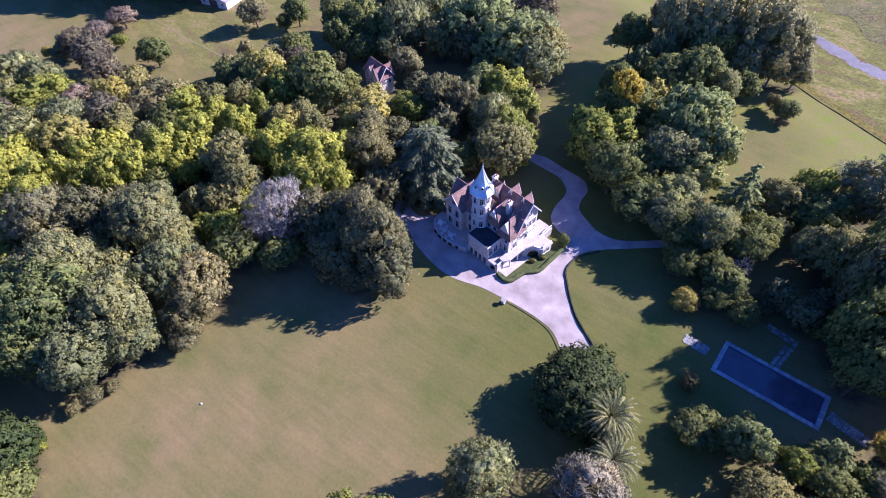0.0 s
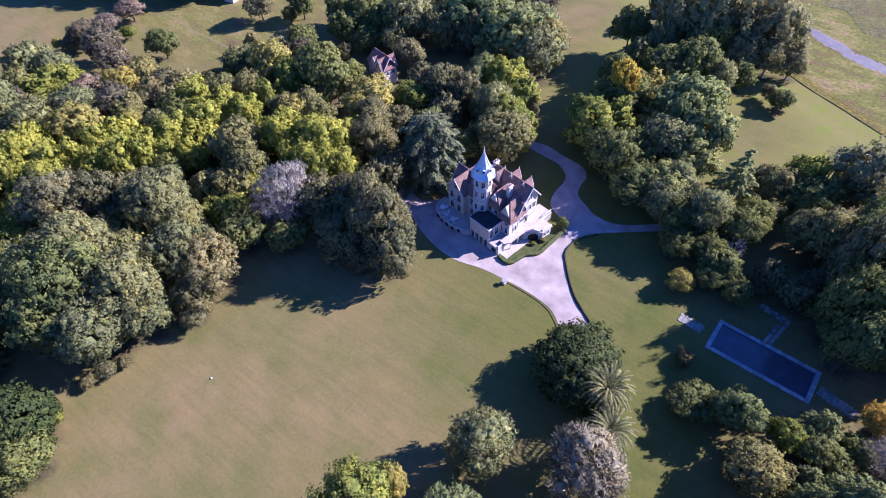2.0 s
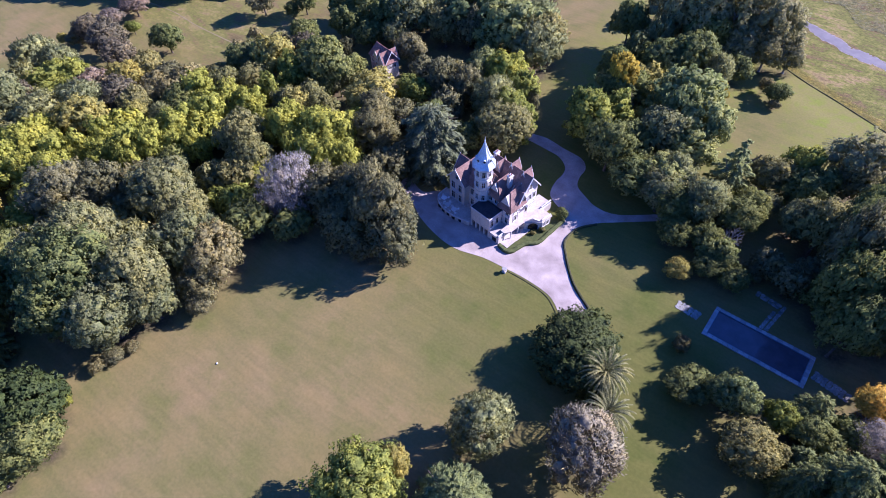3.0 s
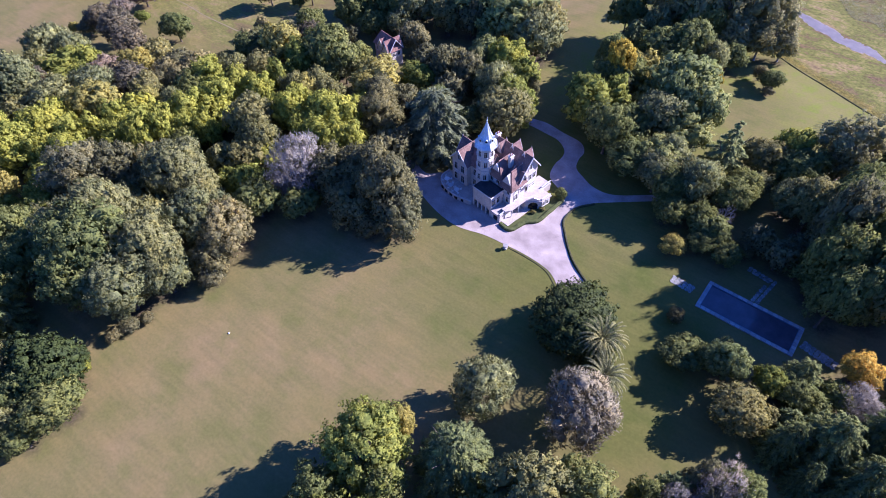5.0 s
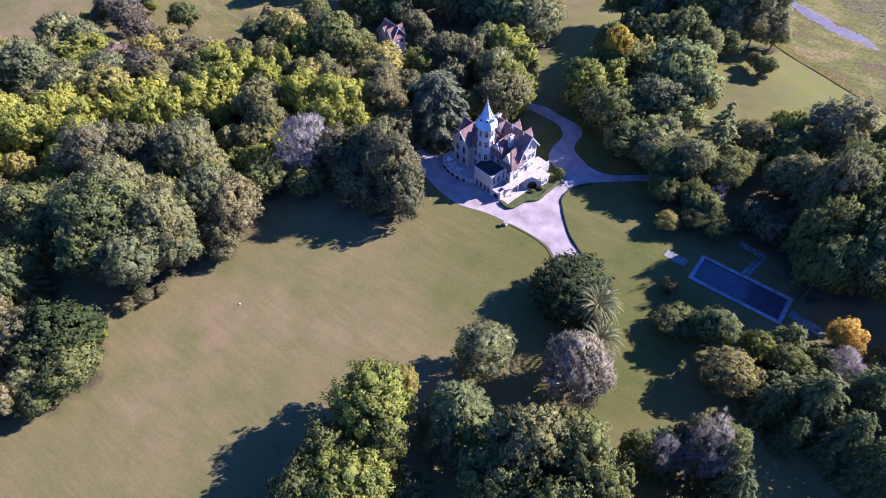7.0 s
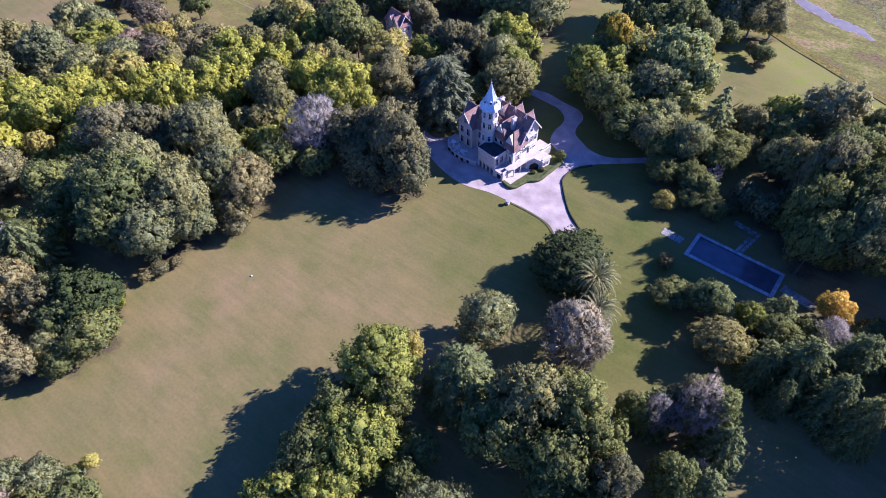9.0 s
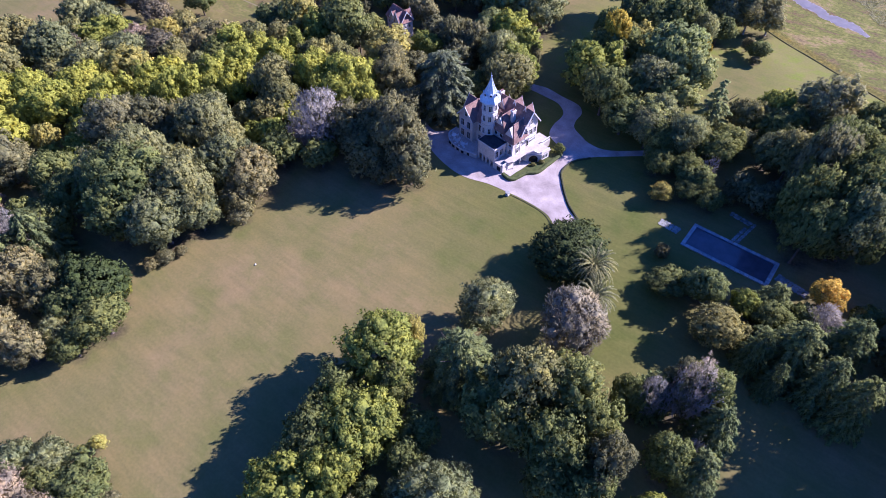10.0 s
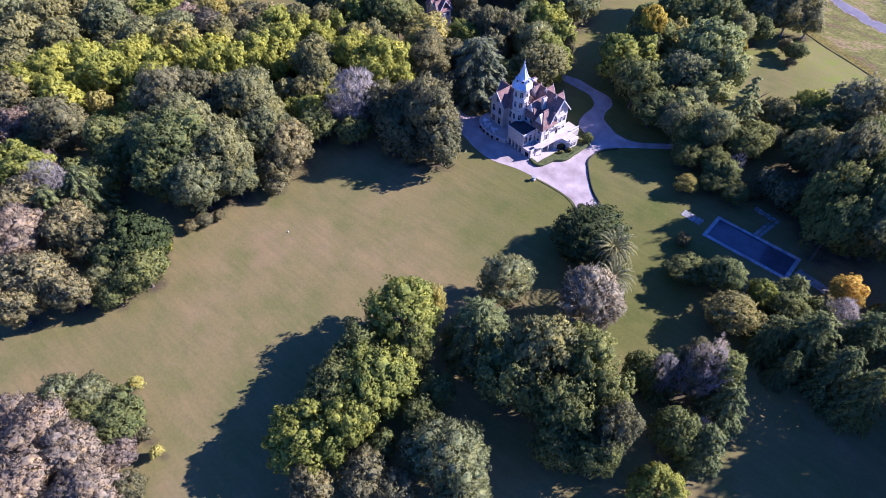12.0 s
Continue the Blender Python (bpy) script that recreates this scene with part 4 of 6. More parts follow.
tree("oak", 17.8, 114.2, 12, 4.6)
tree("umber", 22.7, 116.2, 13, 4.6)
tree("dark", 28.3, 115.2, 16, 5.4)
tree("dark", 32.2, 120.7, 18, 6.1)
tree("umber", 37.1, 104.7, 20, 5.9)
tree("dark", 33.7, 101.2, 22, 5.4)
tree("dark", 42.0, 92.0, 17, 5.6)
tree("dark", 31.0, 91.1, 10, 4.4)
tree("dark", 37.4, 89.9, 11, 4.9)
tree("gold", 0.0, 87.1, 5, 3.1)
tree("dark", 5.2, 91.4, 6, 3.4)
tree("dark", 11.1, 90.9, 6, 3.5)
tree("umber", 14.4, 96.0, 5, 2.4)
tree("dead", 6.6, 100.8, 9, 3.3)
tree("dark", -4.8, 96.0, 8, 4.4)
tree("dark", 1.7, 98.4, 8, 3.7)
tree("dark", 31.7, 98.8, 12, 4.5)
tree("sage", -2.6, 104.4, 15.0, 5.0)
tree("dark", 6.1, 108.2, 10.5, 5.3)
tree("olive", 23.3, 111.1, 17.0, 5.6)
tree("dark", 30.2, 110.7, 22, 5.9)
# four tall unseen trees right of the view, added to shade the pool woods
tree("dark", 50.0, 108.0, 28, 8.0, far=1)
tree("dark", 52.0, 112.5, 28, 8.0, far=1)
tree("dark", 48.0, 117.5, 28, 8.0, far=1)
tree("dark", 56.0, 120.0, 30, 8.0, far=1)
tree("dark", 30.2, 93.1, 22, 6.0)
tree("dark", 33.5, 85.0, 20, 5.0)
tree("dark", 38.0, 97.0, 24.0, 6.3)
tree("umber", 29.0, 103.0, 26, 6.0)
tree("oak", 40.0, 91.0, 22.0, 6.0)
tree("dark", 41.0, 104.0, 25.0, 6.0)
tree("olive", 46.0, 101.0, 25.0, 6.5)
# tall trees mostly out of view, added for the shade they cast
tree("oak", 66.0, 56.0, 25.0, 6.5)
tree("dark", 78.0, 58.0, 24.0, 6.0)
tree("dark", 63.0, 84.0, 19.0, 6.5)
tree("umber", 62.0, 74.0, 18.0, 6.5)
tree("dark", 50.0, 104.0, 22, 6.5, far=1)
tree("dark", 58.0, 112.0, 22, 6.5, far=1)
tree("dark", 44.0, 112.0, 22, 6.5, far=1)
tree("dark", 66.0, 100.0, 22, 6.5, far=1)
# trees between house and lawn
tree("olive", -56.9, 101.6, 15.1, 7.2, far=1)
tree("laurel", -12.9, 108.3, 12.1, 6.9)
tree("dark", -20.5, 106.0, 11.0, 6.1)
tree("dark", -29.4, 111.0, 15.9, 6.3)
tree("dark", -7.5, 101.1, 11.6, 4.2)
# shrubs and trees beside the pool
tree("olive", 25.2, 53.3, 9, 5.0)
tree("laurel", 20.4, 61.7, 10, 3.9)
tree("dark", -119.0, -6.3, 14, 5.3)
tree("dark", -113.8, -14.0, 13, 5.0)
tree("dark", -130.5, -4.1, 14, 5.5)
tree("dark", 18.8, 62.5, 7, 3.9)
tree("lime", 28.6, 62.5, 8.5, 3.2)
tree("cedarish", 33.1, 67.4, 10, 5.0)
tree("dark", 32.6, 63.6, 8, 4.1)
tree("amber", 42.1, 75.3, 8.4, 3.6)
tree("bare", 43.1, 67.6, 9, 3.5)
tree("cedarish", 39.5, 54.7, 17, 6.5)
tree("cedarish", 34.0, 51.4, 14, 4.1)
tree("cedarish", 38.5, 47.3, 12, 3.0)
tree("cedarish", 47.4, 61.4, 17, 5.5)
tree("cedarish", 51.0, 48.7, 18, 5.1)
tree("cedarish", 46.0, 51.3, 16, 5.3)
tree("umber", 8.1, 69.5, 3, 2.0, shrub=True)
tree("dark", 12.7, 60.6, 4.6, 4.4, shrub=True)
tree("magnolia", -8.7, 53.2, 9.8, 8.9)
tree("magnolia", -0.7, 48.0, 6.5, 3.0)
# trees at the lawn's near end
tree("lime", -24.9, 6.1, 16, 7.5)
tree("gold", -23.7, 13.8, 12, 2.9)
tree("cedarish", -11.5, 13.9, 18, 8.9)
tree("sage", -15.6, 28.5, 12, 6.2)
tree("pinkgrey", 1.8, 34.8, 14.5, 7.1)
tree("olive", 1.6, 14.5, 23, 6.2)
tree("dark", 8.9, 18.4, 21, 6.1)
tree("dark", 15.0, 16.3, 17, 4.9)
tree("dark", 11.3, 10.3, 18, 5.8)
tree("umber", 19.6, 12.1, 18, 4.3)
tree("dark", 0.0, 9.0, 18, 6.0)
tree("dark", 4.9, 10.6, 15, 5.5)
tree("lime", -19.0, -8.6, 15, 7.3)
tree("lime", -17.0, -4.6, 13.5, 5.2)
tree("lime", -17.4, -16.1, 14, 4.6)
tree("lime", -22.2, -23.4, 12.5, 6.7)
tree("lime", -17.5, -21.0, 11.5, 4.0)
tree("dark", -27.5, -4.5, 13.5, 4.5)
tree("dark", -24.2, -14.3, 13, 6.2)
tree("dark", -10.1, -1.5, 11, 3.9)
tree("tan", -8.7, -20.8, 10, 4.9)
tree("tan", -3.7, -18.8, 9, 4.0)
tree("tan", -13.6, -28.7, 10, 4.2)
tree("dark", -10.8, -15.1, 9, 3.0)
tree("sage", -0.1, -9.4, 14, 7.3)
tree("sage", 5.2, -11.9, 10, 4.8)
tree("bare", 26.5, 33.6, 17, 4.0)
tree("dead", 28.5, 32.6, 18.5, 4.0)
tree("dead", 24.4, 30.2, 17, 3.1)
tree("bare", 20.7, 28.3, 15, 2.4)
tree("cedarish", 21.0, 30.8, 14, 4.7)
tree("umber", 24.4, 33.7, 16, 4.1)
tree("dark", 17.6, 26.8, 13, 3.2)
tree("cedarish", 32.6, 30.6, 15, 5.3)
tree("dark", 29.2, 35.5, 16, 4.1)
tree("cedarish", 33.1, 22.0, 13, 4.9)
tree("dead", 30.5, 24.8, 12, 3.0)
tree("dark", 28.0, 20.2, 13.5, 4.0)
tree("lime", 30.6, 10.2, 9.5, 4.6)
tree("dark", 18.9, 7.9, 13, 4.6)
tree("dark", 13.4, 4.8, 12, 4.4)
tree("dark", -24.6, -12.0, 13, 5.4)
tree("dark", -8.7, -6.6, 12, 3.4)
tree("dark", -19.0, 3.0, 14, 4.5)
# two unseen trees beyond the right edge, added to shade the near lawn
tree("umber", 72.0, 44.0, 24.0, 6.0)
tree("olive", 70.0, 34.0, 22.0, 6.0)


def inside(x, y, poly):
    hit = False
    for (ax, ay), (bx, by) in zip(poly, poly[1:] + poly[:1]):
        if (ay > y) != (by > y) and x < (bx - ax) * (y - ay) / (by - ay) + ax:
            hit = not hit
    return hit


CLEARINGS = [(-138.0, -4.0, 9.0), (-129.0, -7.0, 7.0), (-151.0, -12.5, 5.0), (15.8, 106.5, 6.5), (24.0, 108.0, 4.0), (10.0, 101.0, 3.5), (-110.0, 116.0, 10.0), (-101.0, 126.0, 8.0), (-94.0, 134.0, 5.0), (42.5, 76.0, 6.0), (-108.0, 107.0, 5.0), (-112.5, 107.5, 4.0), (47.0, 82.0, 5.0), (53.0, 89.5, 6.5)]     # kept open round the cottage and the orange tree


def corner_triangles(me):
    """All triangles of a mesh as n x 3 x 3 corners."""
    me.calc_loop_triangles()
    tri = np.empty(len(me.loop_triangles) * 3, dtype=np.int32)
    me.loop_triangles.foreach_get("vertices", tri)
    co = np.empty(len(me.vertices) * 3, dtype=np.float32)
    me.vertices.foreach_get("co", co)
    return co.reshape(-1, 3)[tri].reshape(-1, 3, 3)


def woodland(poly, step, gap, size, tall, label):
    """Fills the gaps of a wood with trees of the kind that grows nearest, as one uncounted stand."""
    xs, ys = [p[0] for p in poly], [p[1] for p in poly]
    grown = list(TREES)
    corners, normals, slots, kinds = [], [], [], ["bark"]
    y = min(ys)
    while y < max(ys):
        x = min(xs)
        while x < max(xs):
            px, py = x + TREE_RNG.uniform(-0.4, 0.4) * step, y + TREE_RNG.uniform(-0.4, 0.4) * step
            x += step
            if any(math.hypot(px - cx, py - cy) < cr for cx, cy, cr in CLEARINGS):
                continue
            near = min(grown, key=lambda g: math.hypot(g[0] - px, g[1] - py) - 0.35 * g[2])
            if not inside(px, py, poly) or math.hypot(near[0] - px, near[1] - py) <= gap + 0.25 * near[2]:
                continue
            r = TREE_RNG.uniform(*size)
            h = r * tall * TREE_RNG.uniform(0.9, 1.15)
            kind = "dark" if near[3] in ("bare", "dead", "orange", "fir", "magnolia", "cedar") else near[3]
            trunk, crown, high = tree_meshes(kind, 4 + TREE_RNG.randrange(2))
            a = TREE_RNG.uniform(0, 6.28)
            turn = np.array([[math.cos(a), -math.sin(a), 0], [math.sin(a), math.cos(a), 0], [0, 0, 1]])
            if kind not in kinds:
                kinds.append(kind)
            for me, slot in ((trunk, 0), (crown, kinds.index(kind))):
                q = corner_triangles(me) * np.array([r / 6, r / 6, h / high])
                n = NORMALS.get(me.name)
                if n is None:
                    n = np.cross(q[:, 1] - q[:, 0], q[:, 2] - q[:, 0])
                    n /= np.linalg.norm(n, axis=1, keepdims=True) + 1e-9
                if n.ndim == 2:
                    n = np.repeat(n[:, None, :], 3, axis=1)
                corners.append(q @ turn.T + np.array([px, py, 0]))
                normals.append(n @ turn.T)
                slots.append(np.full(len(q), slot, dtype=np.int32))
            grown.append((px, py, r, near[3]))
            TREES.append((px, py, r, kind))
        y += step
    me = quads_mesh("woodland", np.concatenate(corners), BARK, np.concatenate(normals))
    for k in kinds[1:]:
        me.materials.append(LEAVES[k])
    me.polygons.foreach_set("material_index", np.concatenate(slots))
    return tagged(new("woodland", me), label, "woods", "", "stuff")


woodland([(-206, 42), (-173, 66), (-143, 69), (-146, 96), (-130, 110), (-112, 102), (-92, 84), (-80, 66), (-100, 50), (-123, 28), (-134, 5), (-173, 0), (-200, 20)], 7.0, 4.3, (4.4, 5.6), 2.0, "mixed green and autumn woodland in full leaf")
woodland([(-149, 130), (-114, 160), (-82, 176), (-62, 138), (-54, 112), (-62, 92), (-73, 80), (-90, 90), (-96, 106), (-104, 124), (-118, 122), (-130, 116)], 8.0, 4.8, (4.6, 6.2), 2.0, "mixed green and autumn woodland in full leaf")
woodland([(-42, 168), (-38, 204), (-10, 222), (-3, 188), (-15, 158), (-10, 140), (-6, 112), (-18, 100), (-30, 112), (-44, 124)], 8.0, 4.8, (4.6, 6.2), 2.1, "mixed green and autumn woodland in full leaf")
woodland([(26, 100), (24, 118), (30, 128), (38, 142), (70, 140), (74, 96), (46, 86), (40, 92)], 7.0, 4.3, (4.4, 5.6), 3.2, "mixed green and autumn woodland in full leaf")
woodland([(50, 66), (56, 74), (70, 84), (84, 70), (80, 52), (66, 50)], 7.0, 4.3, (4.4, 5.6), 3.4, "mixed green and autumn woodland in full leaf")
woodland([(-173, -16), (-142, 9), (-130, 33), (-101, 36), (-105, 20), (-122, -4), (-128, -30), (-110, -55), (-150, -40)], 8.0, 4.8, (4.6, 6.2), 2.0, "mixed green and autumn woodland in full leaf")
woodland([(-110, 52), (-91, 65), (-73, 77), (-64, 66), (-60, 54), (-70, 44), (-89, 36), (-100, 42)], 7.0, 4.3, (4.4, 5.6), 2.0, "mixed green and autumn woodland in full leaf")
woodland([(2, 92), (4, 99), (13, 103), (28, 107), (34, 98), (30, 90), (25, 92), (17, 95), (10, 90)], 4.5, 2.2, (3.0, 3.8), 2.4, "dark undergrowth among the trees by the pool")
woodland([(29, 60), (35, 66), (40, 70), (45, 72), (54, 80), (57, 70), (46, 60), (38, 57), (30, 50), (26, 52)], 4.2, 2.2, (2.6, 3.6), 1.9, "dark undergrowth among the trees by the pool")


# ---------------------------------------------------------------- ground, drive, stream, pool
def build_ground():
    """One sheet to the horizon, finely divided round the house, with a cover mask: lawn green, leaf litter, marsh."""
    xs = np.concatenate([[-3500, -1500, -700, -420, -320], np.arange(-280, 121, 2.5), [160, 240, 400, 900, 2500]])
    ys = np.concatenate([[-2500, -900, -300, -150], np.arange(-100, 301, 2.5), [340, 420, 600, 1200, 2500, 4200]])
    gx, gy = np.meshgrid(xs, ys)
    x, y = gx.ravel(), gy.ravel()
    w, h = len(xs), len(ys)
    i = np.arange(w * h).reshape(h, w)
    faces = np.stack([i[:-1, :-1], i[:-1, 1:], i[1:, 1:], i[1:, :-1]], -1).reshape(-1, 4)
    me = bpy.data.meshes.new("ground")
    me.from_pydata(np.stack([x, y, np.zeros(len(x))], 1).tolist(), [], faces.tolist())
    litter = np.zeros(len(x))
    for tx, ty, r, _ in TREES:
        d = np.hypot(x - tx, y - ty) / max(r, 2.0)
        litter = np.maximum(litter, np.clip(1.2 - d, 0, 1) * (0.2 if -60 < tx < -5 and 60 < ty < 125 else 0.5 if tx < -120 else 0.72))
    green = np.clip(1.0 - np.hypot(x + 22, y - 66) / 42, 0, 1) * 0.9
    green = np.maximum(green, np.clip(1.0 - np.abs(x - 4 - (60 - y) * 0.2) / 24, 0, 1) * np.clip((95 - y) / 20, 0, 1) * np.clip((y - 20) / 20, 0, 1))
    green = np.maximum(green, np.clip((x + 75) / 30, 0, 1) * np.clip((y - 110) / 25, 0, 1) * 0.75)
    green = np.maximum(green, np.clip(1.3 - np.hypot(x + 25, y - 105) / 32, 0, 1))
    bald = np.exp(-((x + 2) / 13) ** 2 - ((y - 152) / 17) ** 2)          # dry, trodden part of the meadow
    green *= 1 - 0.9 * bald
    beyond = (x + 2.1) * 15.6 + (y - 189.0) * 28.7
    marsh = np.clip(beyond / 32.7 / 3.0, 0, 1)
    marsh = np.maximum(marsh, np.clip((-135 - x) / 30, 0, 1) * np.clip((y - 70) / 25, 0, 1) * 0.62)
    near_ditch = np.clip(1 - np.abs(beyond / 32.7 + 9) / 14, 0, 1)
    fresh = np.maximum(near_ditch * 0.95, np.clip((x + 70) / 20, 0, 1) * np.clip((y - 118) / 25, 0, 1) * 0.8 * (1 - 0.95 * bald))
    col = me.color_attributes.new("cover", "FLOAT_COLOR", "POINT")
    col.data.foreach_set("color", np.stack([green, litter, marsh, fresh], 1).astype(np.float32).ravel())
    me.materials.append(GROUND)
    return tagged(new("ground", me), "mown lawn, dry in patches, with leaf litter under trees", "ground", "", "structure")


build_ground()

DRIVE_SOUTH = [(-7.5, 58.0), (-12.0, 58.0), (-18.7, 63.9), (-22.5, 65.7), (-28.6, 66.4), (-33.8, 66.3), (-39.8, 66.0), (-46.8, 64.5), (-53.3, 65.4), (-60.5, 68.0),
               (-64.9, 70.7), (-72.0, 74.0), (-72.0, 78.0), (-65.5, 75.8), (-61.6, 79.0), (-56.0, 80.0), (-42.0, 76.0), (-36.4, 73.6), (-34.9, 71.7), (-33.3, 75.6), (-30.9, 77.9)]
DRIVE_NORTH = [(-30.2, 82.2), (-29.5, 88.0), (-31.2, 90.5), (-36.6, 93.8), (-38.1, 99.0), (-37.9, 103.1), (-38.9, 106.2), (-42.4, 109.0), (-47.3, 109.8), (-53.5, 110.4), (-62.0, 109.5),
               (-62.0, 112.6), (-53.8, 113.6), (-49.0, 114.2), (-42.8, 112.9), (-36.6, 111.8), (-33.8, 108.6), (-33.6, 104.8), (-32.4, 101.2), (-28.8, 98.8), (-24.8, 97.0), (-19.0, 97.7)]
DRIVE_EAST = [(-9.0, 105.0), (-1.0, 111.0), (0.5, 108.5), (-8.2, 102.6), (-18.0, 95.2), (-22.3, 91.7), (-25.5, 87.6), (-26.2, 82.3), (-24.3, 78.5), (-18.4, 71.2), (-12.2, 66.9), (-7.5, 62.0)]
slab("road", DRIVE_SOUTH + DRIVE_NORTH + DRIVE_EAST, 0.04, GRAVEL, 4, "pale pinkish gravel drive curving round the house", "road")


def edging(points, width, height, material, label, lumps=0.0):
    """A low strip that follows a line."""
    bm = bmesh.new()
    rng = random.Random(5)
    line = curve_round(points, 6, False)
    rings = []
    for i, p in enumerate(line):
        d = (line[min(i + 1, len(line) - 1)] - line[max(i - 1, 0)]).normalized()
        s = Vector((-d.y, d.x, 0))
        hh, ww = height * (1 + rng.uniform(-lumps, lumps)), width * (1 + rng.uniform(-lumps, lumps))
        rings.append([bm.verts.new(p + s * ww * a + Vector((0, 0, hh * b))) for a, b in ((-0.5, -0.2), (-0.46, 0.8), (-0.25, 1.0), (0.25, 1.0), (0.46, 0.8), (0.5, -0.2))])
    for a, b in zip(rings, rings[1:]):
        for k in range(5):
            bm.faces.new((a[k], a[k + 1], b[k + 1], b[k]))
    bm.faces.new(rings[0])
    bm.faces.new(rings[-1])
    bmesh.ops.recalc_face_normals(bm, faces=bm.faces[:])
    return tagged(part("kerb", bm, material), label, "kerb", "", "structure")


BANK = mottled("dark_turf_bank", (0.045, 0.05, 0.02), (0.09, 0.085, 0.035), 1.0, 0.95, 6.0, 0.05)
edging([(-11.0, 66.6), (-18.0, 71.5), (-23.9, 78.5), (-25.9, 82.3), (-25.2, 87.4), (-22.0, 91.4)], 0.55, 0.42, BANK, "dark turf bank edging the gravel drive", 0.12)
edging([(-12.6, 57.6), (-19.0, 63.3), (-22.7, 65.2), (-28.7, 65.9), (-33.9, 65.8)], 0.3, 0.10, BANK, "low cut turf edge beside the drive", 0.2)
edging([(-3.6, 190.2), (4.8, 184.9), (15.5, 179.4), (26.6, 173.4), (50.0, 161.0), (90.0, 139.0)], 0.30, 0.16, BANK, "dark overgrown ditch bank along the meadow", 0.25)

# planted border in front of the entrance side
BED = mottled("clipped_grass_bed", (0.055, 0.075, 0.02), (0.10, 0.11, 0.035), 0.9, 0.95, 6.0, 0.06)
slab("trim", [(-38.6, 71.5), (-37.0, 70.6), (-34.9, 70.9), (-33.4, 75.0), (-30.9, 77.4), (-30.0, 82.2), (-29.2, 88.0), (-30.6, 90.2), (-31.9, 86.5), (-32.6, 82.6), (-34.6, 78.0), (-36.4, 73.4)], 0.22, BED, 4,
     "clipped green border beside the entrance terrace", "flower bed")

HEDGE = mottled("clipped_box_hedge", (0.075, 0.098, 0.028), (0.145, 0.165, 0.055), 1.6, 0.9, 7.0, 0.08)
edging([(-38.5, 71.5), (-36.9, 70.8), (-35.0, 71.2), (-33.5, 75.2), (-31.1, 77.6), (-30.3, 82.2), (-29.5, 87.6)], 1.0, 0.7, HEDGE, "low clipped green hedge along the border", 0.10)

# stream through the marsh, its muddy bank showing round ragged water
STREAM = [(-7.9, 225.9, 0.59), (-5.1, 223.6, 1.01), (-0.9, 220.6, 2.24), (3.4, 217.4, 3.25), (8.2, 215.2, 2.65), (11.4, 212.0, 2.32), (14.9, 211.5, 3.30), (18.0, 210.1, 3.49), (20.9, 209.8, 2.48), (24.6, 207.0, 1.21), (27.1, 205.0, 0.48)]


def stream_outline(wide, ragged, seed):
    """Both banks of the stream, uneven along their length."""
    rng = random.Random(seed)
    line = curve_round([(x, y) for x, y, _ in STREAM], 5, False)
    n = len(line)
    left, right = [], []
    for i, p in enumerate(line):
        q = line[min(i + 1, n - 1)] - line[max(i - 1, 0)]
        s = Vector((-q.y, q.x, 0)).normalized()
        f = i / (n - 1) * (len(STREAM) - 1)
        k = min(int(f), len(STREAM) - 2)
        w = (STREAM[k][2] * (k + 1 - f) + STREAM[k + 1][2] * (f - k)) * 0.78 + wide
        left.append(p + s * w * (1 + rng.uniform(-ragged, ragged)))
        right.append(p - s * w * (1 + rng.uniform(-ragged, ragged)))
    return [(p.x, p.y) for p in left + right[::-1]]


MUD = mottled("pale_stream_mud", (0.20, 0.17, 0.15), (0.42, 0.38, 0.37), 0.9, 0.95, 5.0, 0.05)
slab("trim", stream_outline(0.45, 0.16, 4), 0.02, MUD, 2, "pale muddy bank along the stream", "bank")
slab("water", stream_outline(-0.1, 0.12, 9), 0.04, STREAM_WATER, 2, "pale shallow stream winding through the marsh", "stream")


def reeds(name, count, spot, label, size, rng, leaf):
    """Tufts of long blades over a stretch of ground."""
    xy = spot(rng, count)
    idx = np.repeat(np.arange(len(xy)), 6)
    n = len(idx)
    p = np.zeros((n, 3))
    p[:, :2] = xy[idx] + rng.normal(0, 0.25, (n, 2))
    ln = size * rng.uniform(0.6, 1.3, n)
    al = rng.normal(0, 0.9, (n, 3)) * np.array([1, 1, 0.3]) + np.array([0.2, -0.3, 0.25])
    p[:, 2] = ln * rng.uniform(0.1, 0.3, n)
    nr = rng.normal(0, 0.5, (n, 3)) + np.array([0, 0, 1.0])
    ob = new(name, quads_mesh(name, leaf_corners(rng, p, nr, al, ln, ln * 0.4, 3), LEAVES[leaf], np.tile((0.25, 0.33, 0.91), (n, 1))))
    return tagged(ob, label, "grass", "", "stuff")


def ditch_spots(rng, n):
    a, off = rng.uniform(0, 1, n), np.abs(rng.normal(0, 1.7, n)) + 0.4
    return np.stack([-6 + 94 * a + off * 0.48, 191.5 - 51.5 * a + off * 0.88], 1)


def reed_bed_spots(rng, n):
    a, off = rng.uniform(0, 1, n), 34 * rng.uniform(0, 1, n) ** 1.3
    x = -14 + 74 * a
    return np.stack([x + off * 0.6, 255.5 - 0.85 * (x + 14) + 3.0 * np.sin(x * 0.4) + off * 0.8], 1)


reeds("marsh_grass", 6500, ditch_spots, "band of tall golden grass along the ditch", 0.24, np.random.default_rng(3), "reed")
reeds("reed_bed", 11000, reed_bed_spots, "pale silvery reed bed beyond the stream", 0.45, np.random.default_rng(8), "pale_reed")

POOL = pose(21.2, 79.3, 0, 0, 0, -2.6)


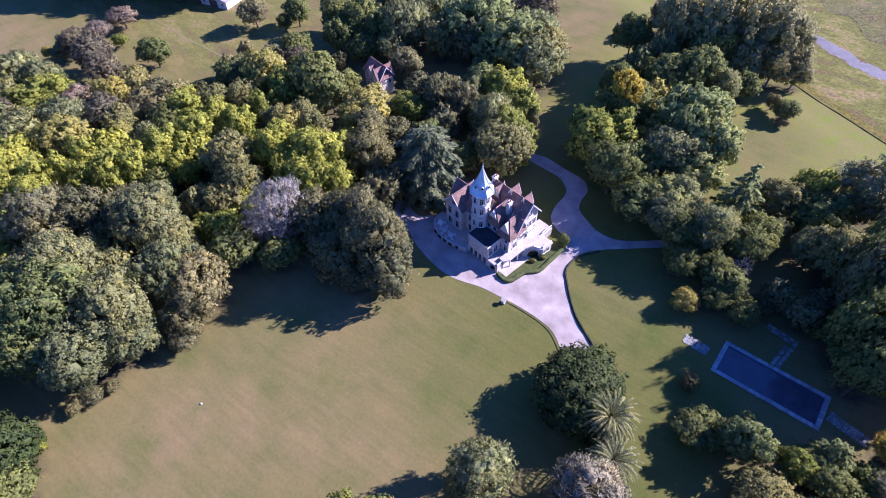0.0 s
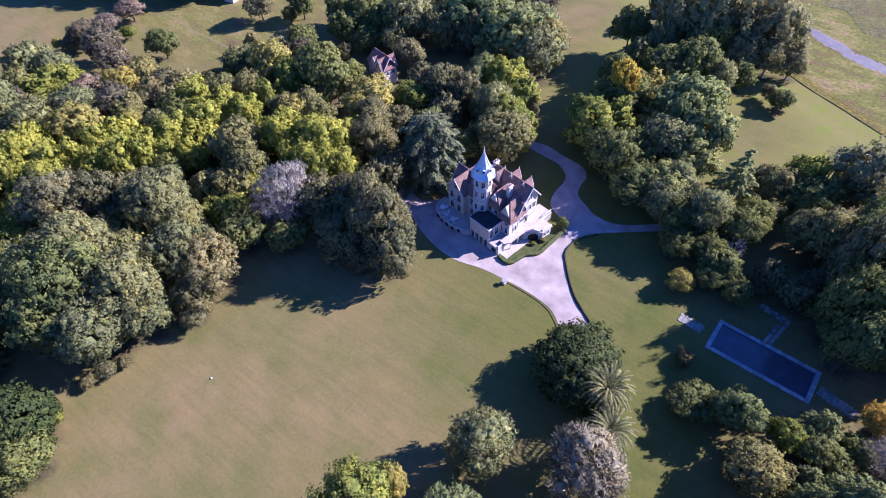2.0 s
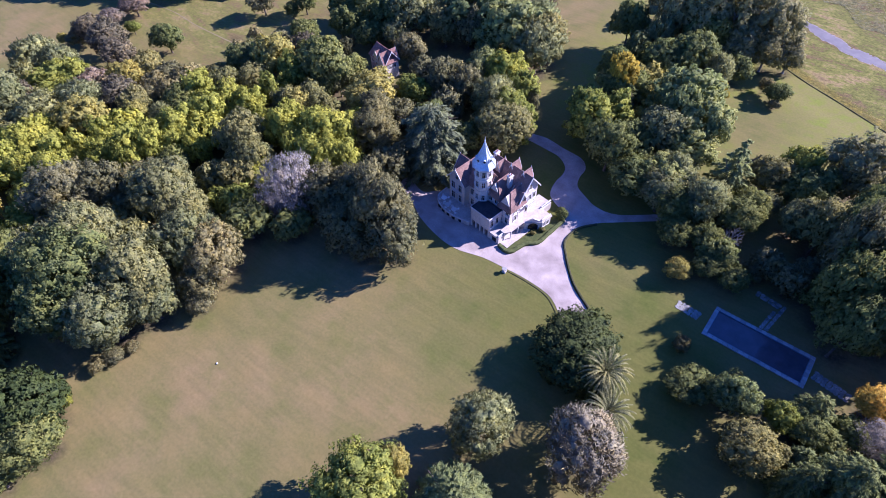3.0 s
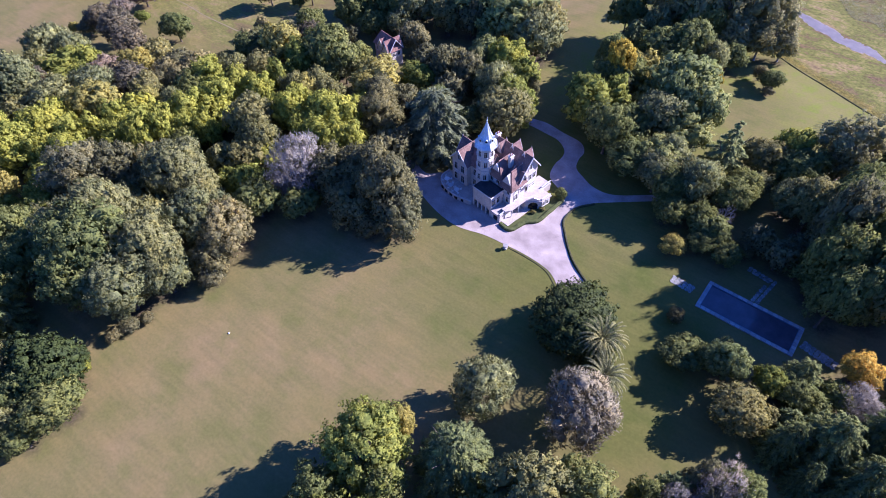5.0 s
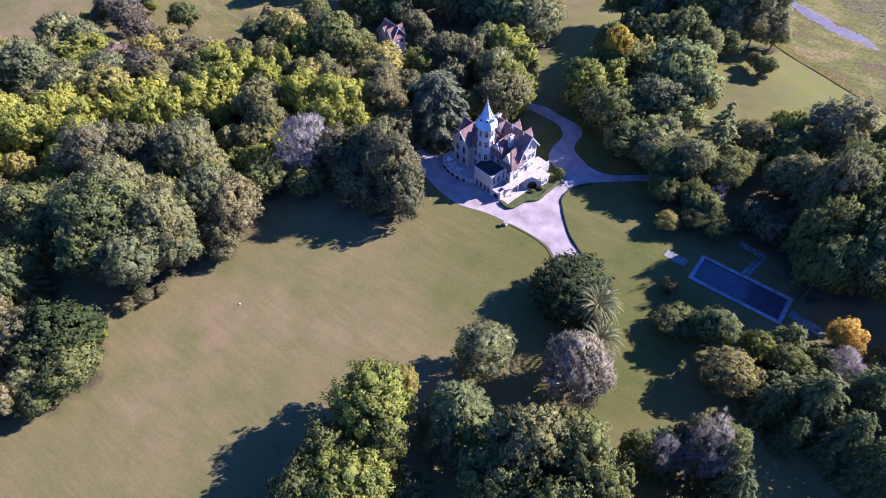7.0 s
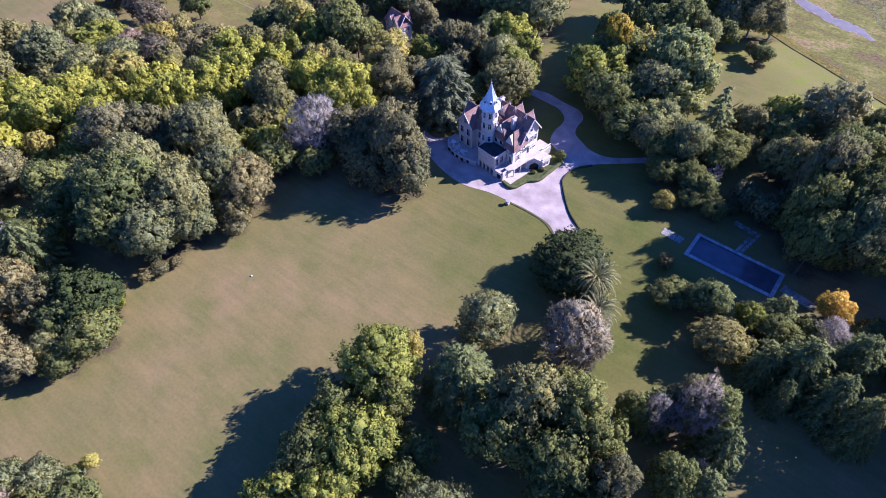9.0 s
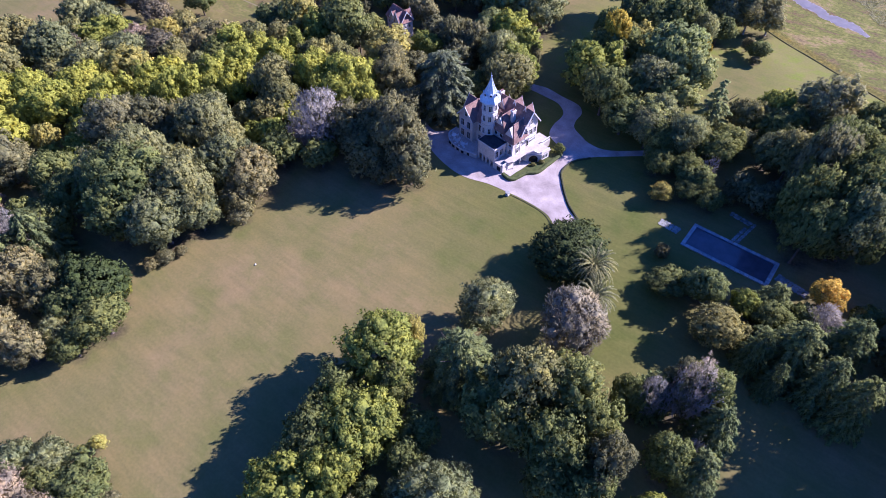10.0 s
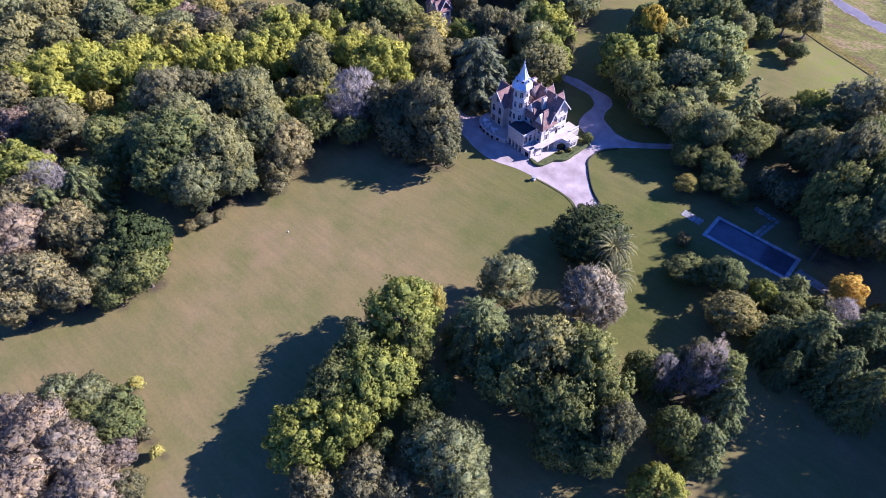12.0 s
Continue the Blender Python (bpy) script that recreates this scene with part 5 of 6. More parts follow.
def build_pool():
    """A sunken rectangular pool, 21 by 8.4 m, with a coping of single stones."""
    p = tagged(new("swimming_pool"), "long rectangular swimming pool with a pale stone coping", "pool")
    p.matrix_world = POOL
    L, W, k = 10.5, 4.35, 0.85
    bm = bmesh.new()
    for x0, x1, y0, y1 in ((-L + k, L - k, W - k - 0.12, W - k), (-L + k, L - k, -W + k, -W + k + 0.12), (-L + k, -L + k + 0.12, -W + k, W - k), (L - k - 0.12, L - k, -W + k, W - k)):
        box(bm, x0, x1, y0, y1, -0.02, 0.30)
    part("basin_rim", bm, mottled("pool_lining", (0.10, 0.12, 0.16), (0.17, 0.19, 0.24), 0.7, 0.8, 4.0, 0.01), p)
    part("water", box(bmesh.new(), -L + k + 0.1, L - k - 0.1, -W + k + 0.1, W - k - 0.1, -0.05, 0.06), POOL_WATER, p, "still dark blue pool water")
    rng = random.Random(2)
    stones = {}
    for n, length in ((19, 2 * L), (7, 2 * W - 2 * k)):
        step = length / n
        bm = box(bmesh.new(), -step / 2 + 0.03, step / 2 - 0.03, -k / 2, k / 2, 0, 0.34, 0.05)
        me = bpy.data.meshes.new("coping_stone")
        bm.to_mesh(me)
        bm.free()
        me.materials.append(STONE)
        stones[n] = me, step
    for n, side in ((19, 1), (19, -1), (7, 1), (7, -1)):
        me, step = stones[n]
        for i in range(n):
            o = new("coping_stone", me)
            o.parent = p
            a = -step * n / 2 + step * (i + 0.5)
            o.location = (a, side * (W - k / 2), rng.uniform(-0.03, 0.03)) if n == 19 else (side * (L - k / 2), a, rng.uniform(-0.03, 0.03))
            o.rotation_euler = (rng.uniform(-0.01, 0.01), rng.uniform(-0.01, 0.01), (0 if n == 19 else math.pi / 2) + rng.uniform(-0.015, 0.015))
    return p


build_pool()


def stone_path(a, b, width, rows, label):
    """Uneven paving stones laid along a line."""
    rng = random.Random(int(a[0] * 10))
    p = new("garden_path")
    va, vb = Vector((*a, 0)), Vector((*b, 0))
    d = (vb - va).normalized()
    s = Vector((-d.y, d.x, 0))
    n = int((vb - va).length / 0.9)
    meshes = []
    for v in range(3):
        bm = bmesh.new()
        pts = [(math.cos(t) * 0.56 * rng.uniform(0.8, 1.1), math.sin(t) * 0.48 * rng.uniform(0.8, 1.1), 0) for t in (k * math.pi / 3.5 for k in range(7))]
        prism(bm, pts, (0, 0, 1), 0.09)
        me = bpy.data.meshes.new("paving_stone")
        bm.to_mesh(me)
        bm.free()
        me.materials.append(PAVING)
        meshes.append(me)
    for i in range(n):
        for j in range(rows):
            if rng.random() < 0.1:
                continue
            o = new("paving_stone", meshes[rng.randrange(3)])
            o.parent = p
            o.location = va + d * 0.9 * (i + 0.5 + rng.uniform(-0.15, 0.15)) + s * ((j + 0.5) / rows - 0.5) * width + Vector((0, 0, 0.01))
            o.rotation_euler = (0, 0, rng.uniform(0, 6.28))
    return tagged(p, label, "path")


stone_path((3.4, 79.9), (9.6, 79.3), 2.3, 3, "rough stone paving leading to the pool's end")
stone_path((32.4, 79.0), (39.6, 77.4), 2.3, 3, "mossy stone paving beyond the pool's end")
stone_path((20.9, 84.0), (22.8, 92.8), 2.0, 2, "rough stone path from the pool into the trees")
stone_path((17.0, 93.0), (22.4, 92.0), 1.6, 2, "broken stone path among the trees")
stone_path((22.6, 99.6), (27.6, 99.2), 1.6, 2, "scattered paving stones under the trees")

PATH_EARTH = mottled("trodden_track", (0.18, 0.150, 0.072), (0.23, 0.19, 0.095), 0.4, 0.95, 3.0, 0.03)
edging([(-224.8, 98.6), (-206.1, 99.6), (-189.6, 97.9), (-166.9, 97.3)], 0.5, 0.03, PATH_EARTH, "narrow pale trodden track across the field", 0.3)


# ---------------------------------------------------------------- the house
HOUSE = pose(-39.0, 71.8, 0, 0, 0, -11.0)   # local x runs along the long front, y into the house


def window(parent, x, y, z, w, h, face, shutters=False):
    """A framed window: face is 'f' for the long front, 'r' for the entrance side, 'l' or 'b' for the others, or an angle in degrees."""
    ang = {"f": 0, "r": 90, "b": 180, "l": 270}.get(face, face)
    m = pose(x, y, z, 0, 0, ang)
    win = new("window")
    win.parent = parent
    win.matrix_local = m
    bm = bmesh.new()
    t = 0.14
    for dims in ((-w / 2 - t, w / 2 + t, -0.10, 0.12, h, h + t), (-w / 2 - t, -w / 2, -0.10, 0.12, 0, h), (w / 2, w / 2 + t, -0.10, 0.12, 0, h), (-0.035, 0.035, -0.05, 0.02, 0, h), (-w / 2, w / 2, -0.05, 0.02, h * 0.62, h * 0.62 + 0.07)):
        box(bm, *dims)
    part("window_frame", bm, WHITE, win)
    part("pane", box(bmesh.new(), -w / 2, w / 2, -0.03, 0.05, 0, h), GLASS, win)
    part("window_sill", box(bmesh.new(), -w / 2 - 0.25, w / 2 + 0.25, -0.25, 0.1, -0.14, 0.0, 0.02), WHITE, win)
    if shutters:
        for s in (-1, 1):
            part("shutter", box(bmesh.new(), s * (w / 2 + t + w * 0.24) - w * 0.22, s * (w / 2 + t + w * 0.24) + w * 0.22, -0.09, 0.0, 0, h, 0.01), TIMBER, win)
    return win


def wing(parent, axis, a0, a1, b0, b1, eave, ridge, name="wall", z0=0.0):
    """A walled block with a gable at both ends; the ridge runs along axis 'x' or 'y' from a0 to a1."""
    mid = (b0 + b1) / 2
    prof = [(b0, z0), (b1, z0), (b1, eave), (mid, ridge), (b0, eave)]
    pts = [(a0, b, z) for b, z in prof] if axis == "x" else [(b, a0, z) for b, z in prof]
    return part(name, prism(bmesh.new(), pts, (1, 0, 0) if axis == "x" else (0, 1, 0), a1 - a0), PLASTER, parent)


def roof(parent, axis, a0, a1, b0, b1, eave, ridge, over=0.55, tiles=None, hip0=0.0, hip1=0.0, boards=(True, True), ridge_cap=True):
    """Two tiled slopes with thickness, overhanging eaves, white bargeboards and a ridge cap."""
    mid, drop = (b0 + b1) / 2, (ridge - eave) / ((b1 - b0) / 2) * over
    P = (lambda a, b, z: Vector((a, b, z))) if axis == "x" else (lambda a, b, z: Vector((b, a, z)))
    A0, A1 = a0 - over, a1 + over
    for sb, eb in ((b0 - over, -1), (b1 + over, 1)):
        quad = [P(A0, sb, eave - drop), P(A1, sb, eave - drop), P(A1 - hip1, mid, ridge), P(A0 + hip0, mid, ridge)]
        n = (quad[1] - quad[0]).cross(quad[3] - quad[0]).normalized()
        n = n if n.z > 0 else -n
        part("roof_slope", prism(bmesh.new(), quad, n, 0.22), tiles or TILES, parent)
    for end, hip, show in ((A0, hip0, boards[0]), (A1, hip1, boards[1])):
        if hip > 0:
            inner = end + hip if end == A0 else end - hip
            tri = [P(end, b0 - over, eave - drop), P(end, b1 + over, eave - drop), P(inner, mid, ridge)]
            n = (tri[1] - tri[0]).cross(tri[2] - tri[0]).normalized()
            n = n if n.z > 0 else -n
            part("roof_slope", prism(bmesh.new(), tri, n, 0.22), tiles or TILES, parent)
        elif show:
            for sb in (b0 - over, b1 + over):
                low, top = P(end, sb, eave - drop), P(end, mid, ridge)
                out = (P(1, 0, 0) if end == A1 else P(-1, 0, 0))
                q = [low + Vector((0, 0, -0.12)), top + Vector((0, 0, -0.12)), top + Vector((0, 0, 0.36)), low + Vector((0, 0, 0.36))]
                part("bargeboard", prism(bmesh.new(), q, out, 0.14), WHITE, parent)
            part("finial", tube(bmesh.new(), [P(end, mid, ridge), P(end, mid, ridge + 0.5), P(end, mid, ridge + 0.85)], [0.11, 0.08, 0.03], 6), WHITE, parent)
    if ridge_cap:
        bm = bmesh.new()
        tube(bm, [P(A0 + hip0, mid, ridge + 0.22), P(A1 - hip1, mid, ridge + 0.22)], [0.16, 0.16], 6)
        part("ridge_tile", bm, TILES if tiles is None else tiles, parent)


def chimney(parent, x, y, z0, z1, w=0.9, d=1.3):
    c = part("chimney", box(bmesh.new(), x - w / 2, x + w / 2, y - d / 2, y + d / 2, z0, z1, 0.04), PLASTER, parent)
    part("chimney_cap", box(bmesh.new(), x - w / 2 - 0.12, x + w / 2 + 0.12, y - d / 2 - 0.12, y + d / 2 + 0.12, z1, z1 + 0.22, 0.04), WHITE, c)
    for k in (-0.3, 0.3):
        part("chimney_pot", tube(bmesh.new(), [Vector((x, y + k, z1 + 0.2)), Vector((x, y + k, z1 + 0.75))], [0.17, 0.13], 8), BRICK, c)


def ring(x, y, z, r, n, turn=0.0):
    return [Vector((x + r * math.cos(2 * math.pi * (k + turn) / n), y + r * math.sin(2 * math.pi * (k + turn) / n), z)) for k in range(n)]


def loft(bm, rings, cap=True):
    rows = [[bm.verts.new(p) for p in r] for r in rings]
    for a, b in zip(rows, rows[1:]):
        for k in range(len(a)):
            bm.faces.new((a[k], a[(k + 1) % len(a)], b[(k + 1) % len(a)], b[k]))
    if cap:
        bm.faces.new(rows[0][::-1])
        bm.faces.new(rows[-1])
    return bm


def balustrade(parent, x0, y0, x1, y1, z, h=0.9):
    """A stone balustrade: plinth, rail and turned balusters."""
    d = Vector((x1 - x0, y1 - y0, 0))
    n = max(2, int(d.length / 0.55))
    bal = new("balustrade")
    bal.parent = parent
    side = Vector((-d.y, d.x, 0)).normalized() * 0.13
    a, b = Vector((x0, y0, z)), Vector((x1, y1, z))
    for nm, lo, hi in (("plinth", 0, 0.14), ("rail", h - 0.14, h)):
        q = [a - side, b - side, b + side, a + side]
        part(nm, prism(bmesh.new(), [p + Vector((0, 0, lo)) for p in q], (0, 0, 1), hi - lo), WHITE, bal)
    me = None
    for i in range(n):
        p = a.lerp(b, (i + 0.5) / n)
        if me is None:
            bm = tube(bmesh.new(), [Vector((0, 0, 0.14)), Vector((0, 0, 0.3)), Vector((0, 0, 0.5)), Vector((0, 0, h - 0.14))], [0.07, 0.11, 0.06, 0.08], 6)
            o = part("baluster", bm, WHITE, bal)
            me = o.data
        else:
            o = new("baluster", me)
            o.parent = bal
        o.location = p


def flat_part(name, outline, z0, z1, material, parent, label=""):
    """A block with any plan outline."""
    return part(name, prism(bmesh.new(), [(x, y, z0) for x, y in outline], (0, 0, 1), z1 - z0), material, parent, label)


def slope_part(parent, quad, thick=0.2):
    quad = [Vector(p) for p in quad]
    n = (quad[1] - quad[0]).cross(quad[3] - quad[0]).normalized()
    return part("roof_slope", prism(bmesh.new(), quad, n if n.z > 0 else -n, thick), TILES, parent)


def build_house():
    h = tagged(new("house"), "cream plastered country house with clay roofs and a zinc-capped tower", "house")
    h.matrix_world = HOUSE
    # terraces and basement arcade along the front
    flat_part("terrace", [(-22.4, 7.0), (-22.4, 1.6), (-21.7, -0.2), (-20.0, -1.6), (-17.5, -2.3), (-14.0, -2.3), (-9.3, -1.0), (-9.3, 5.0), (-14.0, 7.0)], 0.0, 1.3, TERRACE, h, "pale tiled terrace")
    edge = curve_round([(-22.3, 6.0), (-22.3, 1.6), (-21.6, -0.2), (-19.9, -1.5), (-17.5, -2.2), (-14.0, -2.2), (-9.4, -0.9)], 4, False)
    part("terrace_edge", tube(bmesh.new(), [p + Vector((0, 0, 1.36)) for p in edge], [0.16] * len(edge), 5), WHITE, h)
    box_part("terrace", (-9.3, -0.6, 2.0, 5.0, 0.0, 2.36), TERRACE, h)
    # dark panels on the terrace wall stand for the shaded arcade openings
    for i in range(5):
        x = -19.2 + i * 1.8
        y = -2.33 if -17.6 < x < -13.9 else (-1.95 if x < -17.6 else -2.33 + (x + 14.0) * 0.277)
        box_part("arch_opening", (x - 0.5, x + 0.5, y - 0.04, y + 0.3, 0.1, 0.95), GLASS, h, "dark panel standing for a shaded basement opening")
    # veranda block with the flat dark roof
    box_part("veranda_wall", (-9.3, -3.0, -0.3, 4.2, 2.35, 6.35), PLASTER, h, bevel=0.04)
    box_part("veranda_back", (-9.3, -3.0, 1.2, 4.2, 0.0, 2.35), PLASTER, h)
    for x in (-9.1, -7.6, -6.15, -4.7, -3.2):
        box_part("pillar", (x - 0.22, x + 0.22, -0.28, 0.2, 0.0, 2.4), PLASTER, h)
    box_part("veranda_parapet", (-9.45, -2.85, -0.45, 4.2, 6.35, 6.6), WHITE, h)
    box_part("flat_roof", (-9.3, -3.0, -0.3, 4.18, 6.6, 6.66), DARK_ROOF, h, "dark felt flat roof")
    for x in (-8.4, -7.0, -5.3, -3.9):
        box_part("wall_panel", (x - 0.55, x + 0.55, -0.36, -0.28, 3.1, 5.7), PLASTER, h)
    for y in (0.6, 2.4):
        window(h, -3.0, y, 3.4, 1.0, 2.0, "r")
    # corner terrace and white canopy at the entrance corner
    box_part("corner_terrace", (-3.0, 0.2, -0.2, 4.4, 0.0, 2.2), PLASTER, h)
    box_part("corner_floor", (-3.0, 0.3, -0.3, 4.4, 2.2, 2.4), TERRACE, h)
    box_part("corner_parapet", (-0.1, 0.2, -0.2, 1.7, 2.4, 3.0), WHITE, h)
    # dark panel in place of a shaded opening
    box_part("corner_opening", (-1.9, -0.5, -0.24, -0.18, 0.2, 1.7), GLASS, h)
    flat_part("canopy", [(-0.9, 1.6), (0.4, 1.5), (1.3, 3.0), (1.3, 8.6), (-0.9, 8.6)], 2.85, 3.1, TERRACE, h, "pale flat canopy")
    for x, y in ((0.3, 1.8), (1.0, 3.4), (1.0, 6.0)):
        box_part("canopy_post", (x - 0.12, x + 0.12, y - 0.12, y + 0.12, 0.3, 2.85), WHITE, h)
    box_part("entrance_step", (-1.0, 2.6, 0.4, 9.0, 0.0, 0.3), TERRACE, h)
    # entrance porch with a splayed corner; a dark arched panel stands for its shaded opening
    plan = [(-1.0, 8.0), (1.4, 8.0), (4.1, 11.2), (4.4, 14.4), (-1.0, 14.6)]
    flat_part("porch_wall", plan, 0.0, 2.6, PLASTER, h)
    flat_part("porch_roof", [(-1.0, 7.8), (1.5, 7.75), (4.35, 11.1), (4.65, 14.6), (-1.0, 14.8)], 2.6, 2.85, TERRACE, h, "pale flat porch roof")
    flat_part("porch_parapet", [(3.9, 11.4), (4.2, 11.3), (4.45, 14.4), (4.1, 14.4)], 2.85, 3.4, WHITE, h)
    part("porch_gable", prism(bmesh.new(), [(1.35, 7.9, 2.85), (4.2, 11.2, 2.85), (2.8, 9.55, 4.0)], (-0.77, 0.64, 0), 0.35), PLASTER, h)
    arch = [(-1.25, 0.1), (1.25, 0.1), (1.25, 1.5), (0.75, 2.15), (0.0, 2.4), (-0.75, 2.15), (-1.25, 1.5)]
    part("porch_opening", prism(bmesh.new(), [(2.75 + 0.645 * s + 0.02, 9.6 + 0.764 * s - 0.02, z) for s, z in arch], (0.764, -0.645, 0), 0.05), GLASS, h, "dark arched panel standing for the shaded porch opening")
    for y in (11.9, 13.2):
        window(h, 4.25 + (y - 11.9) * 0.09, y, 0.8, 0.7, 1.3, 84)
    box_part("side_terrace", (-3.0, 1.2, 14.6, 18.4, 0.0, 2.4), TERRACE, h)
    balustrade(h, 1.0, 14.7, 1.0, 18.3, 2.4)
    # left wing: gable to the front
    wing(h, "y", 2.3, 8.4, -19.7, -14.3, 8.8, 12.0)
    roof(h, "y", 2.3, 8.4, -19.7, -14.3, 8.8, 12.0, 0.5)
    for z in (1.7, 5.2):
        for x in (-18.3, -15.8):
            window(h, x, 2.3, z, 1.1, 2.2, "f")
    window(h, -17.0, 2.3, 8.9, 0.9, 1.5, "f")
    box_part("balcony", (-18.0, -16.0, 1.5, 2.3, 4.95, 5.1), WHITE, h)
    balustrade(h, -18.0, 1.6, -16.0, 1.6, 5.1, 0.8)
    # cross gable at the far left
    wing(h, "x", -20.2, -14.3, 5.0, 9.0, 8.8, 11.9, "gable_wall")
    roof(h, "x", -20.2, -14.3, 5.0, 9.0, 8.8, 11.9, 0.4)
    # link between left wing and tower
    wing(h, "x", -14.3, -8.6, 3.9, 9.9, 8.8, 12.9)
    roof(h, "x", -14.3, -8.6, 3.9, 9.9, 8.8, 12.9, 0.4, boards=(False, False))
    for z in (1.7, 5.2):
        window(h, -12.9, 3.9, z, 0.9, 2.0, "f")
    # main body: high ridge along the house, long front slope
    wing(h, "x", -12.0, -1.0, 8.6, 14.5, 10.2, 14.0)
    roof(h, "x", -12.0, -1.0, 8.6, 14.5, 10.2, 14.0, 0.5)
    slope_part(h, [(-9.6, 5.2, 8.1), (-0.6, 5.2, 8.1), (-0.6, 9.2, 10.75), (-9.6, 9.2, 10.75)])
    flat_part("front_wall", [(-9.3, 5.0), (-1.0, 5.0), (-1.0, 8.7), (-9.3, 8.7)], 0.0, 8.3, PLASTER, h)
    # front gable dormer beside the tower
    wing(h, "y", 4.7, 11.0, -8.4, -4.5, 9.3, 12.8)
    roof(h, "y", 4.7, 11.0, -8.4, -4.5, 9.3, 12.8, 0.4, hip0=1.3)
    for x in (-7.4, -5.5):
        window(h, x, 4.7, 6.8, 0.9, 1.7, "f")
    # corner bay wing with a hipped gable
    wing(h, "y", 4.4, 9.4, -4.1, -0.7, 8.3, 11.7)
    roof(h, "y", 4.4, 9.4, -4.1, -0.7, 8.3, 11.7, 0.45, hip0=1.9)
    for z in (3.1, 5.9):
        for x in (-3.3, -1.6):
            window(h, x, 4.4, z, 0.8, 1.8, "f")
        window(h, -0.7, 6.4, z + 0.1, 1.0, 1.8, "r")
    for x in (-4.05, -0.75):
        box_part("corner_quoin", (x - 0.12, x + 0.12, 4.32, 4.5, 2.5, 8.2), WHITE, h)
    box_part("bay_cornice", (-4.2, -0.6, 4.24, 4.4, 5.25, 5.5), WHITE, h)
    # small cross gable to the entrance side
    wing(h, "x", -3.2, -0.6, 7.4, 9.6, 9.0, 11.0, "gable_wall", 0.0)
    roof(h, "x", -3.2, -0.6, 7.4, 9.6, 9.0, 11.0, 0.3)
    # entrance-side gable wall of the main body
    for y in (10.2, 11.8, 13.4):
        for z in (3.7, 6.4):
            if (y, z) != (10.2, 3.7):
                window(h, -1.0, y, z, 0.9, 1.8, "r")
    # loggia over the canopy, its deep shade a dark panel on the wall
    box_part("loggia_opening", (-1.03, -0.93, 8.9, 11.1, 3.12, 5.75), GLASS, h, "dark panel standing for the loggia's deep shade")
    for y in (8.85, 10.0, 11.15):
        box_part("loggia_post", (-0.95, -0.72, y - 0.1, y + 0.1, 3.1, 5.85), WHITE, h)
    box_part("loggia_lintel", (-0.98, -0.70, 8.75, 11.25, 5.75, 5.95), WHITE, h)
    window(h, -1.0, 11.6, 10.0, 0.9, 1.7, "r")
    window(h, -0.6, 8.5, 6.3, 0.8, 1.6, "r")
    box_part("balcony", (-1.0, 0.3, 9.6, 12.6, 5.95, 6.15), WHITE, h)
    balustrade(h, 0.2, 9.7, 0.2, 12.5, 6.15, 0.8)
    # small gables on the far slope, whose tops show above the ridge
    for x, y, z in ((-9.9, 9.4, 14.2), (-7.0, 11.2, 14.5), (-3.1, 11.2, 14.3)):
        wing(h, "y", y, y + 2.4, x - 0.8, x + 0.8, z - 1.8, z, "gable_wall", 10.5)
        roof(h, "y", y, y + 2.4, x - 0.8, x + 0.8, z - 1.8, z, 0.2)
    chimney(h, -4.9, 8.4, 10.5, 13.9)
    chimney(h, -12.6, 11.8, 11.0, 14.6)
    # octagonal tower with a zinc spire
    tx, ty = -10.0, 4.5
    part("tower_wall", loft(bmesh.new(), [ring(tx, ty, z, r, 8, 0.5) for z, r in ((0, 2.3), (9.6, 2.3), (9.6, 2.42), (9.9, 2.42), (9.9, 2.2), (16.9, 2.2), (17.0, 2.45), (17.3, 2.45))]), PLASTER, h)
    part("string_course", loft(bmesh.new(), [ring(tx, ty, z, r, 8, 0.5) for z, r in ((13.3, 2.2), (13.3, 2.34), (13.55, 2.34), (13.55, 2.2))], False), WHITE, h)
    rim = [(17.0, 3.0), (17.25, 2.95), (18.3, 2.2), (20.3, 1.22), (22.3, 0.48), (23.5, 0.12)]
    part("spire", loft(bmesh.new(), [ring(tx, ty, z, r, 8, 0.5) for z, r in rim]), ZINC, h, "pale blue-grey zinc spire")
    part("spire_finial", tube(bmesh.new(), [Vector((tx, ty, z)) for z in (23.4, 23.9, 24.05, 24.3, 25.2)], [0.12, 0.1, 0.22, 0.08, 0.03], 8), ZINC, h)
    for k in range(8):
        a = radians(45 * (k + 0.5))
        part("spire_rib", tube(bmesh.new(), [Vector((tx + (r + 0.02) * math.cos(a), ty + (r + 0.02) * math.sin(a), z + 0.02)) for z, r in rim[1:]], [0.07] * 5, 5), ZINC, h)
        w = radians(45 * k)
        if k % 2 == 1 or k in (6, 0):
            c = Vector((tx + 1.8 * math.cos(w), ty + 1.8 * math.sin(w), 19.2))
            d = Vector((math.cos(w), math.sin(w), 0.15))
            o = part("spire_light", tube(bmesh.new(), [c - d * 0.3, c + d * 0.28], [0.42, 0.40], 10), ZINC, h)
            part("pane", tube(bmesh.new(), [c + d * 0.2, c + d * 0.3], [0.29, 0.29], 10), GLASS, o)
        for z in (11.0, 14.3):
            rr = 2.2 * math.cos(math.pi / 8)
            window(h, tx + rr * math.cos(w), ty + rr * math.sin(w), z, 0.75, 1.7, 45 * k + 90)
    rr = 2.3 * math.cos(math.pi / 8)
    for k in (5, 6, 7):
        window(h, tx + rr * math.cos(radians(45 * k)), ty + rr * math.sin(radians(45 * k)), 7.0, 0.75, 1.7, 45 * k + 90)
    return h


build_house()


